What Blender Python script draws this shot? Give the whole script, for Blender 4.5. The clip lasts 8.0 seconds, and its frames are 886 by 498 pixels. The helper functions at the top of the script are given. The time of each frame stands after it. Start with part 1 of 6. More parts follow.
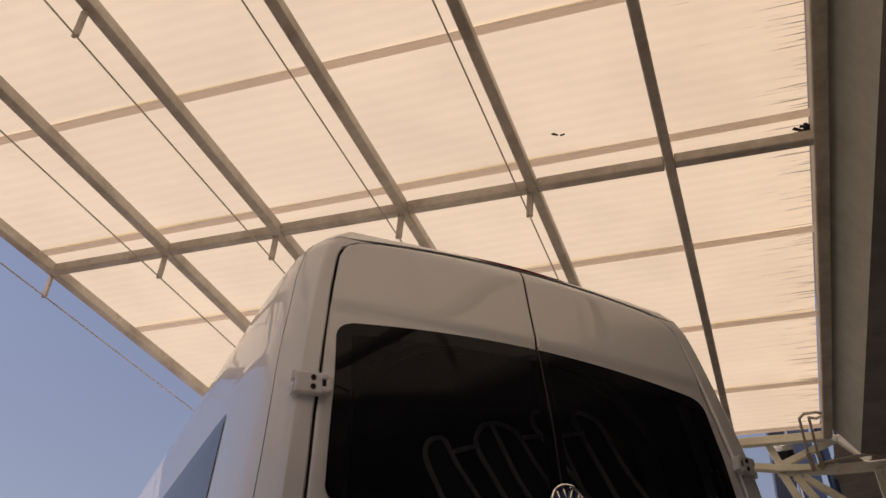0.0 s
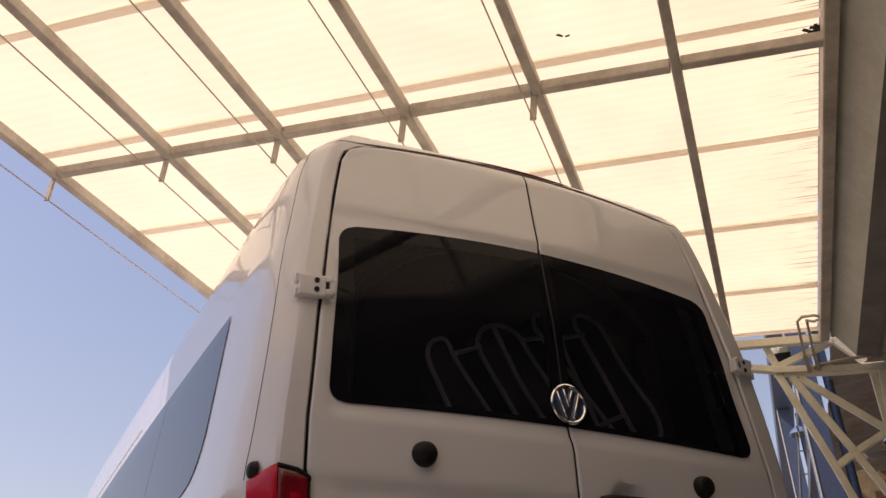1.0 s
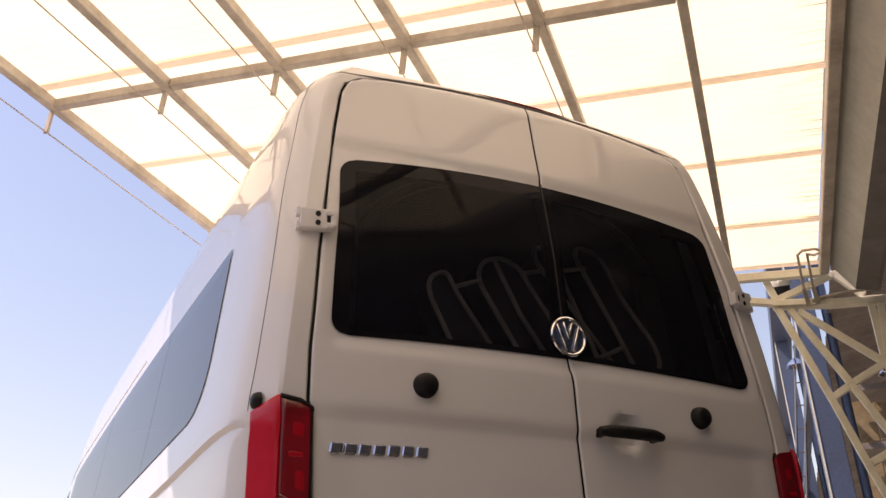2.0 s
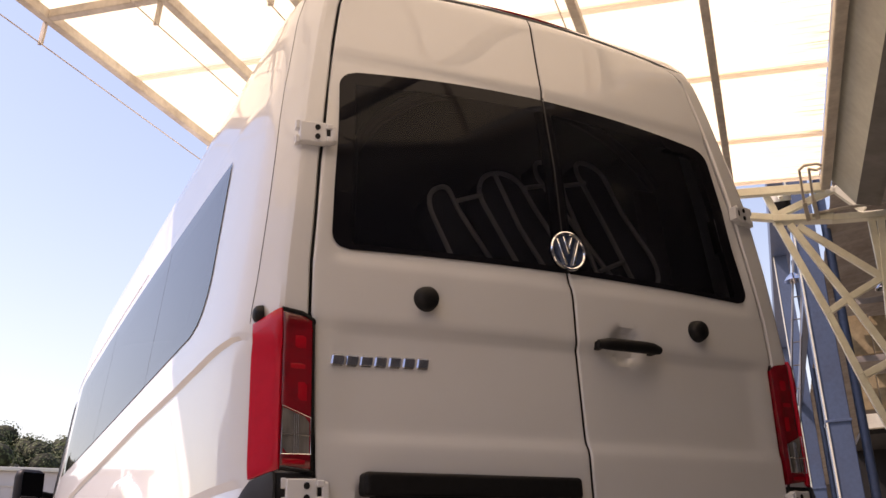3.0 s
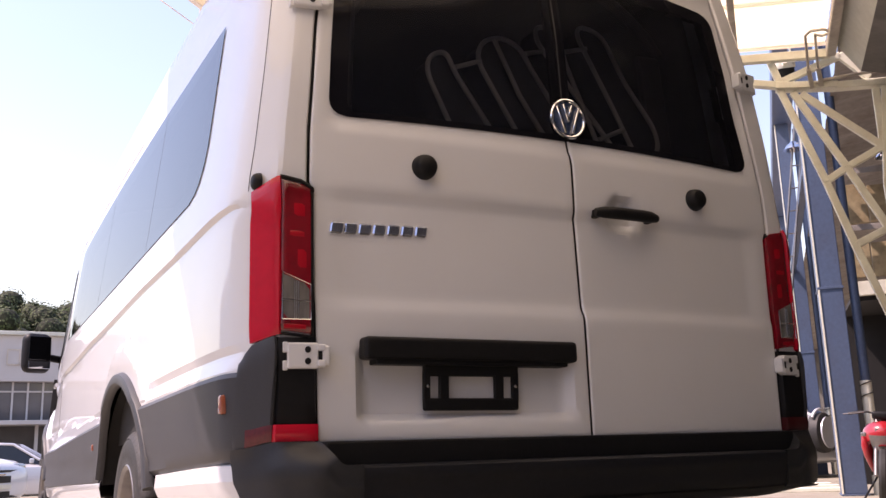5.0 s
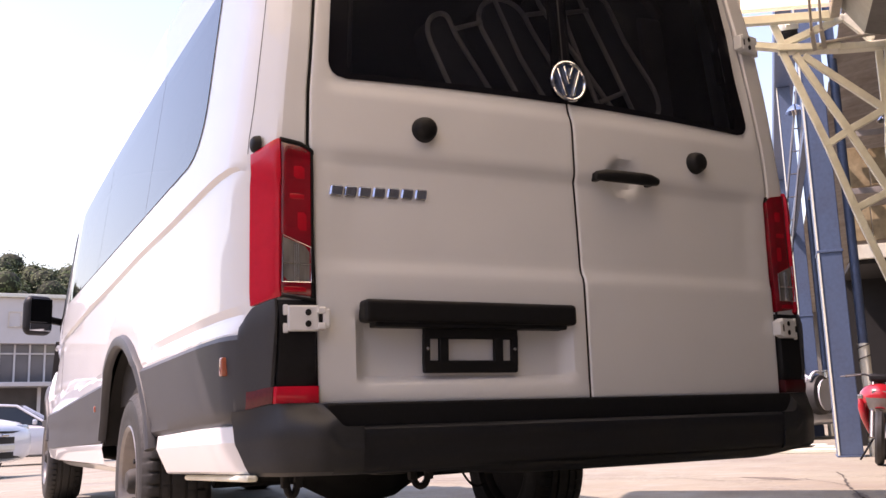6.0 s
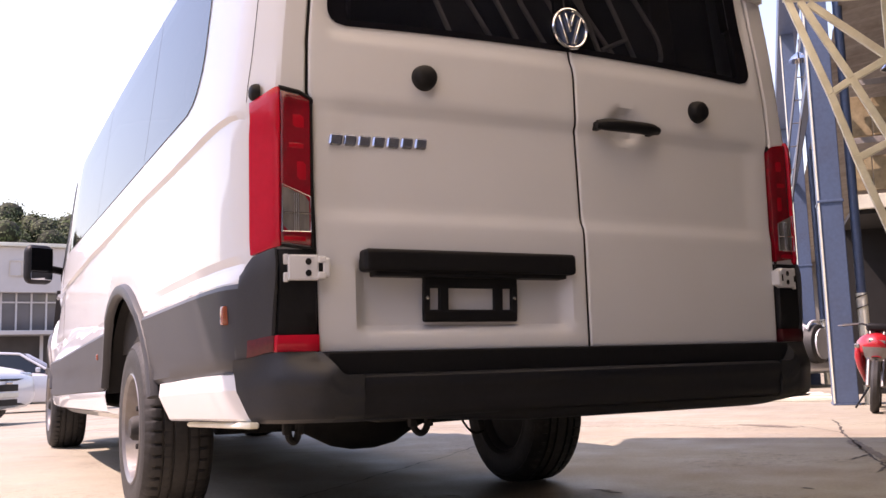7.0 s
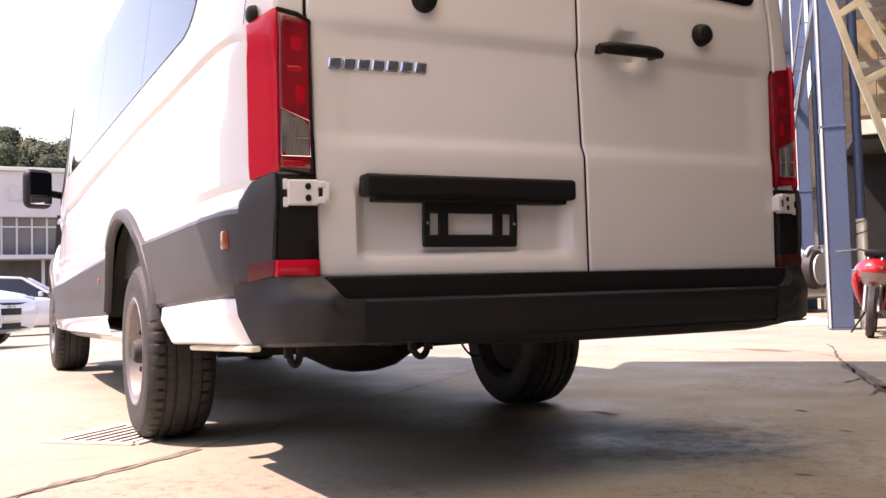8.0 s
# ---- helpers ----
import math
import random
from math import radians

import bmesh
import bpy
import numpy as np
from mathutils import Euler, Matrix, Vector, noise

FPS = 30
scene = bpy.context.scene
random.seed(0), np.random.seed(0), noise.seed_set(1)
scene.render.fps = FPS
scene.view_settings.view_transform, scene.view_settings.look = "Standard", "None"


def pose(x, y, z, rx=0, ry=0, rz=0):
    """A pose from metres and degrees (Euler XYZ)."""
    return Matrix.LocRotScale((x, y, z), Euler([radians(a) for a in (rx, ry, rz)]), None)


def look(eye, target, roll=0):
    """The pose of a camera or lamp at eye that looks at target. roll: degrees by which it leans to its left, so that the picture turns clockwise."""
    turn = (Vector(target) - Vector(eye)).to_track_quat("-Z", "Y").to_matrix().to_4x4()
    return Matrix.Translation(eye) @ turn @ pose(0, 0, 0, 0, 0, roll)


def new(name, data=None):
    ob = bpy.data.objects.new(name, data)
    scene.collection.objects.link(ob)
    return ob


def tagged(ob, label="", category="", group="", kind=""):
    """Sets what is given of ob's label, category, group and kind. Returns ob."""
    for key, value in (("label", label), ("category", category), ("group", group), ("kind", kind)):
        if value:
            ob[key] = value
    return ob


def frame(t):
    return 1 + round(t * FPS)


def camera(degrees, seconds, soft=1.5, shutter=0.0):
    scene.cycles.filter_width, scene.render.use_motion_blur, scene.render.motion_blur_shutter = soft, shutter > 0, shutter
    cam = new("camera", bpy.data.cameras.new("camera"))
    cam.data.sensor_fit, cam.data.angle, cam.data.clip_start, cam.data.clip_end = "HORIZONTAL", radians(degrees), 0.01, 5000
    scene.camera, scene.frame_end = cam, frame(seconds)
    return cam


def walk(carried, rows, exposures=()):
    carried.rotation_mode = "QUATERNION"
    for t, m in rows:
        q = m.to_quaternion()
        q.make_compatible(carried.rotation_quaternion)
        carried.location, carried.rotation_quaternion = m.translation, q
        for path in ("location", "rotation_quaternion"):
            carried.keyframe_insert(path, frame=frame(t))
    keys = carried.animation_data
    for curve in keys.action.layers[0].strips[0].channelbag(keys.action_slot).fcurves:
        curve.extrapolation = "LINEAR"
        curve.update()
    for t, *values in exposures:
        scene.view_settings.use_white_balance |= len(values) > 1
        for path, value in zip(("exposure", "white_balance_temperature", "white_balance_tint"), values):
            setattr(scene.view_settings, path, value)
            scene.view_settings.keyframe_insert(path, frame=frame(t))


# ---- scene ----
cam = camera(50.53, 8.0)
EYE = Vector((-1.609, -2.169, 0.566))
# seconds, heading, tilt and lean of the camera, in degrees; it stands in one place and tilts down
ROWS = [
    (0, -28.646, 35.613, -2.752),
    (0.5, -28.383, 32.765, -2.518),
    (1, -28.153, 29.761, -2.39),
    (1.2, -28.1, 28.658, -2.357),
    (2.3, -27.804, 24.572, -2.172),
    (2.5, -27.75, 23.589, -2.138),
    (3, -27.651, 20.498, -2.04),
    (3.5, -27.605, 18.364, -1.984),
    (4, -27.554, 16.299, -1.956),
    (4.5, -27.516, 14.438, -1.926),
    (4.7, -27.502, 13.515, -1.912),
    (5.8, -27.42, 10.75, -1.838),
    (6, -27.409, 10.214, -1.824),
    (6.5, -27.367, 8.843, -1.756),
    (7, -27.32, 7.133, -1.749),
    (7.5, -27.251, 4.71, -1.688),
    (8, -27.19, 2.571, -1.642),
]


def aim(heading, tilt, lean):
    h, p = radians(heading), radians(tilt)
    way = Vector((-math.sin(h) * math.cos(p), math.cos(h) * math.cos(p), math.sin(p)))
    return look(EYE, EYE + way, lean)


EXPOSURES = [(0.0, -0.15, 7450, 35), (0.5, 0.05, 7500, 34), (1.0, 0.48, 7500, 35), (2.5, 1.06, 7750, 35), (3.5, 1.26, 7400, 36), (4.5, 1.41, 7200, 37), (6.5, 1.73, 7200, 37), (7.0, 1.75, 7300, 38), (7.5, 1.88, 7400, 38), (8.0, 2.09, 7500, 38)]
walk(cam, [(t, aim(h, p, l)) for t, h, p, l in ROWS], EXPOSURES)

# ---- world and sun ----
SHIFT = Vector((0.633, -0.248, -1.0))  # how a shadow falls for each metre of height
world = bpy.data.worlds.new("world")
scene.world = world
world.use_nodes = True
wn = world.node_tree
wn.nodes.clear()
w_out = wn.nodes.new("ShaderNodeOutputWorld")
w_bg = wn.nodes.new("ShaderNodeBackground")
w_sky = wn.nodes.new("ShaderNodeTexSky")
w_sky.sky_type = "NISHITA"
w_sky.sun_disc = False
w_sky.sun_elevation = math.atan2(1.0, math.hypot(SHIFT.x, SHIFT.y))
w_sky.sun_rotation = math.atan2(-SHIFT.x, -SHIFT.y) % (2 * math.pi)
w_sky.air_density, w_sky.dust_density, w_sky.ozone_density = 1.7, 0.8, 2.8
w_bg.inputs["Strength"].default_value = 0.099
wn.links.new(w_sky.outputs["Color"], w_bg.inputs["Color"])
wn.links.new(w_bg.outputs["Background"], w_out.inputs["Surface"])
sun_data = bpy.data.lights.new("sun", "SUN")
sun_data.energy, sun_data.angle, sun_data.color = 2.7, radians(0.6), (1.0, 0.94, 0.85)
sun = new("sun", sun_data)
sun.matrix_world = look(-SHIFT * 20, (0, 0, 0))

# the yard and the shed run along one line, turned against the van
YARD = Matrix.Translation((EYE.x, EYE.y, 0)) @ Matrix.Rotation(radians(-46.13), 4, "Z")
# the canopy, its bracket and the fascia have a scale of their own
HUNG = Matrix.Translation(EYE) @ Matrix.Scale(0.81, 4) @ Matrix.Translation(-EYE) @ YARD


# ---- materials ----
def material(name, base, rough=0.5, metal=0.0, grain=0.0, grain_scale=30.0, stain=None, stain_scale=2.0, stain_amount=0.5, bump=0.0, bump_scale=60.0, coat=0.0, spec=0.5, stretch=(1, 1, 1)):
    """Procedural surface: base colour with fine grain, larger stains, and fine relief."""
    m = bpy.data.materials.new(name)
    m.use_nodes = True
    nt = m.node_tree
    b = nt.nodes["Principled BSDF"]
    b.inputs["Roughness"].default_value = rough
    b.inputs["Metallic"].default_value = metal
    b.inputs["Coat Weight"].default_value = coat
    b.inputs["Coat Roughness"].default_value = 0.025
    b.inputs["Specular IOR Level"].default_value = spec
    tc = nt.nodes.new("ShaderNodeTexCoord")
    mp = nt.nodes.new("ShaderNodeMapping")
    mp.inputs["Scale"].default_value = stretch
    nt.links.new(tc.outputs["Object"], mp.inputs["Vector"])
    col = nt.nodes.new("ShaderNodeRGB")
    col.outputs[0].default_value = (*base, 1)
    out = col.outputs[0]
    if stain is not None:
        n = nt.nodes.new("ShaderNodeTexNoise")
        n.inputs["Scale"].default_value, n.inputs["Detail"].default_value, n.inputs["Roughness"].default_value = stain_scale, 8, 0.62
        r = nt.nodes.new("ShaderNodeValToRGB")
        r.color_ramp.elements[0].position, r.color_ramp.elements[1].position = 0.42, 0.68
        r.color_ramp.elements[1].color = (stain_amount, stain_amount, stain_amount, 1)
        r.color_ramp.elements[0].color = (0, 0, 0, 1)
        x = nt.nodes.new("ShaderNodeMix")
        x.data_type = "RGBA"
        x.inputs["B"].default_value = (*stain, 1)
        nt.links.new(mp.outputs["Vector"], n.inputs["Vector"])
        nt.links.new(n.outputs["Fac"], r.inputs["Fac"])
        nt.links.new(r.outputs["Color"], x.inputs["Factor"])
        nt.links.new(out, x.inputs["A"])
        out = x.outputs["Result"]
    if grain:
        n = nt.nodes.new("ShaderNodeTexNoise")
        n.inputs["Scale"].default_value, n.inputs["Detail"].default_value = grain_scale, 6
        r = nt.nodes.new("ShaderNodeMapRange")
        r.inputs["From Min"].default_value, r.inputs["From Max"].default_value = 0.3, 0.7
        r.inputs["To Min"].default_value, r.inputs["To Max"].default_value = 1 - grain, 1 + grain
        x = nt.nodes.new("ShaderNodeVectorMath")
        x.operation = "SCALE"
        nt.links.new(mp.outputs["Vector"], n.inputs["Vector"])
        nt.links.new(n.outputs["Fac"], r.inputs["Value"])
        nt.links.new(out, x.inputs[0])
        nt.links.new(r.outputs["Result"], x.inputs["Scale"])
        out = x.outputs["Vector"]
    nt.links.new(out, b.inputs["Base Color"])
    if bump:
        n = nt.nodes.new("ShaderNodeTexNoise")
        n.inputs["Scale"].default_value, n.inputs["Detail"].default_value = bump_scale, 6
        p = nt.nodes.new("ShaderNodeBump")
        p.inputs["Strength"].default_value, p.inputs["Distance"].default_value = bump, 0.01
        nt.links.new(mp.outputs["Vector"], n.inputs["Vector"])
        nt.links.new(n.outputs["Fac"], p.inputs["Height"])
        nt.links.new(p.outputs["Normal"], b.inputs["Normal"])
    return m


def pane_material(name, tint, ior=1.5, rough=0.0):
    """Thin tinted glass: what passes is dimmed by the tint, Fresnel drives the gloss."""
    m = bpy.data.materials.new(name)
    m.use_nodes = True
    nt = m.node_tree
    nt.nodes.remove(nt.nodes["Principled BSDF"])
    o = nt.nodes["Material Output"]
    a, g, f, x = (nt.nodes.new(k) for k in ("ShaderNodeBsdfTransparent", "ShaderNodeBsdfGlossy", "ShaderNodeFresnel", "ShaderNodeMixShader"))
    a.inputs["Color"].default_value = (*tint, 1)
    g.inputs["Roughness"].default_value = rough
    f.inputs["IOR"].default_value = ior
    # a faint bluish diffuse film lifts the blacks in place of glare
    d, k = nt.nodes.new("ShaderNodeBsdfDiffuse"), nt.nodes.new("ShaderNodeMixShader")
    d.inputs["Color"].default_value = (0.42, 0.46, 0.64, 1)
    k.inputs["Fac"].default_value = 0.017
    nt.links.new(a.outputs["BSDF"], k.inputs[1])
    nt.links.new(d.outputs["BSDF"], k.inputs[2])
    nt.links.new(f.outputs["Fac"], x.inputs["Fac"])
    nt.links.new(k.outputs["Shader"], x.inputs[1])
    nt.links.new(g.outputs["BSDF"], x.inputs[2])
    nt.links.new(x.outputs["Shader"], o.inputs["Surface"])
    return m


PAINT = material("white_paint", (0.665, 0.68, 0.705), 0.34, coat=0.8, spec=0.30, grain=0.015, grain_scale=3, stain=(0.63, 0.61, 0.60), stain_scale=1.3, stain_amount=0.25)
# the bumper's plastic again, with the light on the corners put into its colour
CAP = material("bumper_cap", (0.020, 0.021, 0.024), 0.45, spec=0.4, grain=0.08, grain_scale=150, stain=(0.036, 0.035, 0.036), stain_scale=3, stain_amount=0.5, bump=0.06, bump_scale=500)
BUMPER = material("bumper_plastic", (0.0085, 0.0096, 0.0135), 0.46, spec=0.36, grain=0.15, grain_scale=70, stain=(0.017, 0.0165, 0.017), stain_scale=3, stain_amount=0.5, bump=0.06, bump_scale=400)
PLASTIC = material("grey_plastic", (0.036, 0.038, 0.044), 0.48, spec=0.36, grain=0.06, grain_scale=200, stain=(0.050, 0.050, 0.052), stain_scale=3, stain_amount=0.5, bump=0.02, bump_scale=700)
BLACK = material("black_plastic", (0.009, 0.009, 0.010), 0.5, spec=0.22, grain=0.15, grain_scale=60, bump=0.04, bump_scale=400)
SEAL = material("black_seal", (0.008, 0.008, 0.008), 0.7)
UNDER = material("underbody", (0.02, 0.019, 0.018), 0.75, grain=0.4, grain_scale=12, bump=0.2, bump_scale=30)
WELL = material("wheel_well_lining", (0.008, 0.008, 0.008), 0.9, grain=0.3, grain_scale=15)
# near-black base: the dark reflection is put into the mirror's colour
MIRROR = material("mirror_glass", (0.055, 0.057, 0.06), 0.03, metal=1.0)
WIDE_MIRROR = material("wide_mirror_glass", (0.55, 0.56, 0.57), 0.02, metal=1.0)
GLASS = pane_material("tinted_glass", (0.34, 0.345, 0.36), 1.20)
SIDE_GLASS = pane_material("side_glass", (0.05, 0.055, 0.06), 2.05)
FRIT = material("glass_border", (0.008, 0.008, 0.011), 0.0, spec=0.12)
RED = material("red_lens", (0.52, 0.011, 0.028), 0.12, spec=0.4, grain=0.05, grain_scale=40)
BULB = material("bulb_red", (0.42, 0.006, 0.016), 0.2)
REFLECTOR = material("reflector_red", (0.10, 0.010, 0.013), 0.35, grain=0.25, grain_scale=120)
# darkened copy for the far reflector, its shade put into the colour
SHADED_RED = material("shaded_reflector", (0.05, 0.004, 0.006), 0.3)
DARK_RED = material("dark_red_lens", (0.24, 0.004, 0.012), 0.12, coat=1.0, stain=(0.10, 0.003, 0.006), stain_scale=14, stain_amount=0.7)
LENS = material("clear_lens", (0.34, 0.32, 0.30), 0.14, metal=0.6, coat=1.0, grain=0.5, grain_scale=28, stretch=(1, 1, 0.25))
AMBER = material("amber_lens", (0.36, 0.10, 0.055), 0.2, coat=0.8)
RUBBER = material("tyre_rubber", (0.022, 0.0215, 0.021), 0.6, spec=0.4, grain=0.2, grain_scale=50, stain=(0.050, 0.046, 0.043), stain_scale=6, stain_amount=0.4, bump=0.15, bump_scale=120)
STEEL = material("wheel_steel", (0.22, 0.21, 0.205), 0.36, metal=0.7, grain=0.1, grain_scale=25, stain=(0.25, 0.22, 0.20), stain_scale=7, stain_amount=0.5)
CHROME = material("chrome", (0.80, 0.81, 0.83), 0.07, metal=1.0)
CREAM = material("cream_steel", (0.78, 0.775, 0.65), 0.5, grain=0.06, grain_scale=40, stain=(0.52, 0.46, 0.34), stain_scale=5, stain_amount=0.4, bump=0.05)
BEAM = material("beam_steel", (0.58, 0.53, 0.46), 0.55, grain=0.08, grain_scale=30, stain=(0.26, 0.21, 0.17), stain_scale=4, stain_amount=0.6, bump=0.05)
BLUE = material("blue_steel", (0.068, 0.104, 0.178), 0.5, grain=0.1, grain_scale=25, stain=(0.065, 0.085, 0.135), stain_scale=3, stain_amount=0.6, bump=0.05)
FABRIC = material("seat_fabric", (0.03, 0.032, 0.04), 0.85, grain=0.25, grain_scale=120, bump=0.1, bump_scale=200)
PIPING = material("seat_piping", (0.50, 0.49, 0.48), 0.6)
TRIM = material("cabin_trim", (0.055, 0.05, 0.05), 0.7, grain=0.15, grain_scale=60)
LINER = material("headliner", (0.018, 0.018, 0.018), 0.9, grain=0.1, grain_scale=80)


# ---- building blocks ----
def part(name, bm, mat, parent, label="", smooth=False, sharp=38):
    """Links a bmesh as one mesh object under a thing or a part."""
    me = bpy.data.meshes.new(name)
    bmesh.ops.recalc_face_normals(bm, faces=bm.faces)
    bm.to_mesh(me)
    bm.free()
    for m in (mat if isinstance(mat, (list, tuple)) else [mat]):
        me.materials.append(m)
    if smooth:
        me.shade_smooth()
        me.set_sharp_from_angle(angle=radians(sharp))
    ob = new(name, me)
    ob.parent = parent
    if label:
        ob["label"] = label
    return ob


def thing(name, label, category, m=None, group="", kind=""):
    ob = new(name)
    ob.empty_display_size = 0.1
    if m is not None:
        ob.matrix_world = m
    return tagged(ob, label, category, group, kind)


def box(bm, lo, hi, bevel=0.0, m=None, segments=2):
    """A box between two corners, with rounded edges."""
    c = [(a + b) / 2 for a, b in zip(lo, hi)]
    s = [abs(b - a) for a, b in zip(lo, hi)]
    mat = Matrix.Translation(c) @ Matrix.Diagonal((*s, 1))
    got = bmesh.ops.create_cube(bm, size=1, matrix=mat)
    vs = got["verts"]
    if bevel:
        es = list({e for v in vs for e in v.link_edges})
        r = bmesh.ops.bevel(bm, geom=es, offset=min(bevel, min(s) * 0.45), segments=segments, affect="EDGES", profile=0.5)
        vs = list({v for f in r["faces"] for v in f.verts} | {v for v in vs if v.is_valid})
    if m is not None:
        bmesh.ops.transform(bm, matrix=m, verts=vs)
    return vs


def bar(bm, a, b, width, height, up=(0, 0, 1), bevel=0.0):
    """A straight box bar from a to b."""
    a, b = Vector(a), Vector(b)
    y = (b - a).normalized()
    x = y.cross(Vector(up)).normalized()
    z = x.cross(y)
    m = Matrix((x, y, z)).transposed().to_4x4()
    m.translation = (a + b) / 2
    return box(bm, (-width / 2, -(b - a).length / 2, -height / 2), (width / 2, (b - a).length / 2, height / 2), bevel, m, 1)


def tube(bm, points, radius, sides=8, closed=False):
    """A round bar along points."""
    pts = [Vector(p) for p in points]
    n = len(pts)
    rings, up = [], Vector((0.13, 0.21, 0.97))
    for i, p in enumerate(pts):
        a = pts[(i - 1) % n] if closed or i else pts[0]
        b = pts[(i + 1) % n] if closed or i < n - 1 else pts[-1]
        d = (b - a).normalized()
        u = d.cross(up)
        u = (u if u.length > 0.05 else d.cross(Vector((1, 0, 0)))).normalized()
        v = d.cross(u)
        r = radius[i] if isinstance(radius, (list, tuple)) else radius
        rings.append([bm.verts.new(p + r * (math.cos(k * 2 * math.pi / sides) * u + math.sin(k * 2 * math.pi / sides) * v)) for k in range(sides)])
    for i in range(n if closed else n - 1):
        q, w = rings[i], rings[(i + 1) % n]
        for k in range(sides):
            bm.faces.new((q[k], q[(k + 1) % sides], w[(k + 1) % sides], w[k]))
    if not closed:
        bm.faces.new(rings[0])
        bm.faces.new(rings[-1])


def lathe(bm, profile, sides=48, m=None, closed=True):
    """Turns a profile of (radius, along) round the local x axis."""
    rings = [[bm.verts.new((x, r * math.cos(k * 2 * math.pi / sides), r * math.sin(k * 2 * math.pi / sides))) for k in range(sides)] for r, x in profile]
    n = len(rings)
    for i in range(n if closed else n - 1):
        q, w = rings[i], rings[(i + 1) % n]
        for k in range(sides):
            bm.faces.new((q[k], q[(k + 1) % sides], w[(k + 1) % sides], w[k]))
    if m is not None:
        bmesh.ops.transform(bm, matrix=m, verts=[v for r in rings for v in r])


def slab(bm, front, back=None, keep=None, index=None, rim=None):
    """A sheet through a grid of points, with its back and its rims, less the cells that keep() refuses."""
    rows, cols = len(front), len(front[0])
    f = [[bm.verts.new(p) for p in r] for r in front]
    k = [[bm.verts.new(p) for p in r] for r in back] if back is not None else None
    kept = [[keep is None or keep(i, j) for j in range(cols - 1)] for i in range(rows - 1)]

    def at(i, j):
        return 0 <= i < rows - 1 and 0 <= j < cols - 1 and kept[i][j]
    for i in range(rows - 1):
        for j in range(cols - 1):
            if not kept[i][j]:
                continue
            n = index(i, j) if index else 0
            bm.faces.new((f[i][j], f[i][j + 1], f[i + 1][j + 1], f[i + 1][j])).material_index = n
            if k is None:
                continue
            bm.faces.new((k[i][j], k[i + 1][j], k[i + 1][j + 1], k[i][j + 1])).material_index = n
            for a, b, ok in (((i, j), (i, j + 1), at(i - 1, j)), ((i + 1, j), (i + 1, j + 1), at(i + 1, j)), ((i, j), (i + 1, j), at(i, j - 1)), ((i, j + 1), (i + 1, j + 1), at(i, j + 1))):
                if not ok:
                    bm.faces.new((f[a[0]][a[1]], f[b[0]][b[1]], k[b[0]][b[1]], k[a[0]][a[1]])).material_index = n if rim is None else rim
    loose = [v for v in bm.verts if not v.link_faces]
    bmesh.ops.delete(bm, geom=loose, context="VERTS")


def lerp_table(table, z):
    return float(np.interp(z, [a for a, _ in table], [b for _, b in table]))


def step(a, b, x):
    t = min(1.0, max(0.0, (x - a) / (b - a)))
    return t * t * (3 - 2 * t)


# ---- the van: its shape ----
HALF = [(0.395, 0.905), (0.42, 0.93), (0.432, 0.985), (0.44, 1.0), (0.515, 1.016), (0.525, 1.016), (0.57, 0.999), (0.60, 1.008), (0.8, 1.024), (0.86, 1.024), (0.9, 1.014), (1.17, 1.016), (1.21, 1.024), (1.3, 1.016), (1.4, 1.0), (1.9, 0.938), (2.03, 0.917), (2.06, 0.91), (2.3, 0.864), (2.4, 0.832), (2.46, 0.79), (2.5, 0.742), (2.54, 0.662), (2.57, 0.532), (2.585, 0.332), (2.592, 0.072)]
LEAN_IN = [(1.60, 0.0), (1.85, 0.012), (2.11, 0.045), (2.30, 0.072), (2.45, 0.090), (2.50, 0.115), (2.54, 0.17), (2.57, 0.30), (2.585, 0.55), (2.592, 0.9)]
NOSE = [(0.25, 7.28), (0.55, 7.36), (0.95, 7.33), (1.12, 7.18), (1.22, 6.85), (1.32, 6.50), (2.30, 5.42), (2.44, 5.16), (2.50, 4.95), (2.54, 4.7), (2.57, 4.3), (2.585, 3.8), (2.592, 3.2)]
GAP = [(0.60, 0.806), (0.87, 0.811), (1.27, 0.818), (1.285, 0.828), (1.44, 0.825), (1.53, 0.818), (1.63, 0.811), (1.75, 0.802), (2.0, 0.772), (2.2, 0.745), (2.36, 0.717), (2.41, 0.694), (2.435, 0.642), (2.445, 0.572)]
CENTRE = [(0.60, 0.020), (0.95, 0.020), (1.24, 0.012), (1.29, 0.008), (1.42, 0.008), (1.60, -0.012), (2.50, -0.012)]
AXLES = (1.845, 6.335)
HUB = 0.356
ARCH = 1.12  # the wheel arches are a little wider than high


def half(z):
    return lerp_table(HALF, z)


def rear(x, z):
    """How far forward the rear end lies at x and z, without the dents in the doors."""
    w = half(z)
    s = min(1.0, abs(x) / w)
    s0 = lerp_table([(0.60, 0.893), (0.90, 0.896), (1.30, 0.894), (1.65, 0.902), (2.45, 0.902)], z)
    bend = 1.15 * w * 0.0035 * math.log1p(math.exp(min(60.0, (s - s0) / 0.0035)))
    turn = max(0.0, (s - 0.95) / 0.05)
    return 0.088 + lerp_table(LEAN_IN, z) + 0.045 * s * s + bend + 0.15 * (1 - math.sqrt(max(0.0, 1 - turn * turn)))


def gap(side, z):
    """Where the door ends at this height; the far door is a little narrower at the top."""
    return lerp_table(GAP, z) - (0.026 * step(1.35, 1.75, z) if side > 0 else 0.0)


def taper(y, z):
    """How much the cab draws in towards the front."""
    return 0.035 * max(0.0, y - 4.0) ** 2 * (0.40 + 0.60 * step(0.75, 1.2, z))


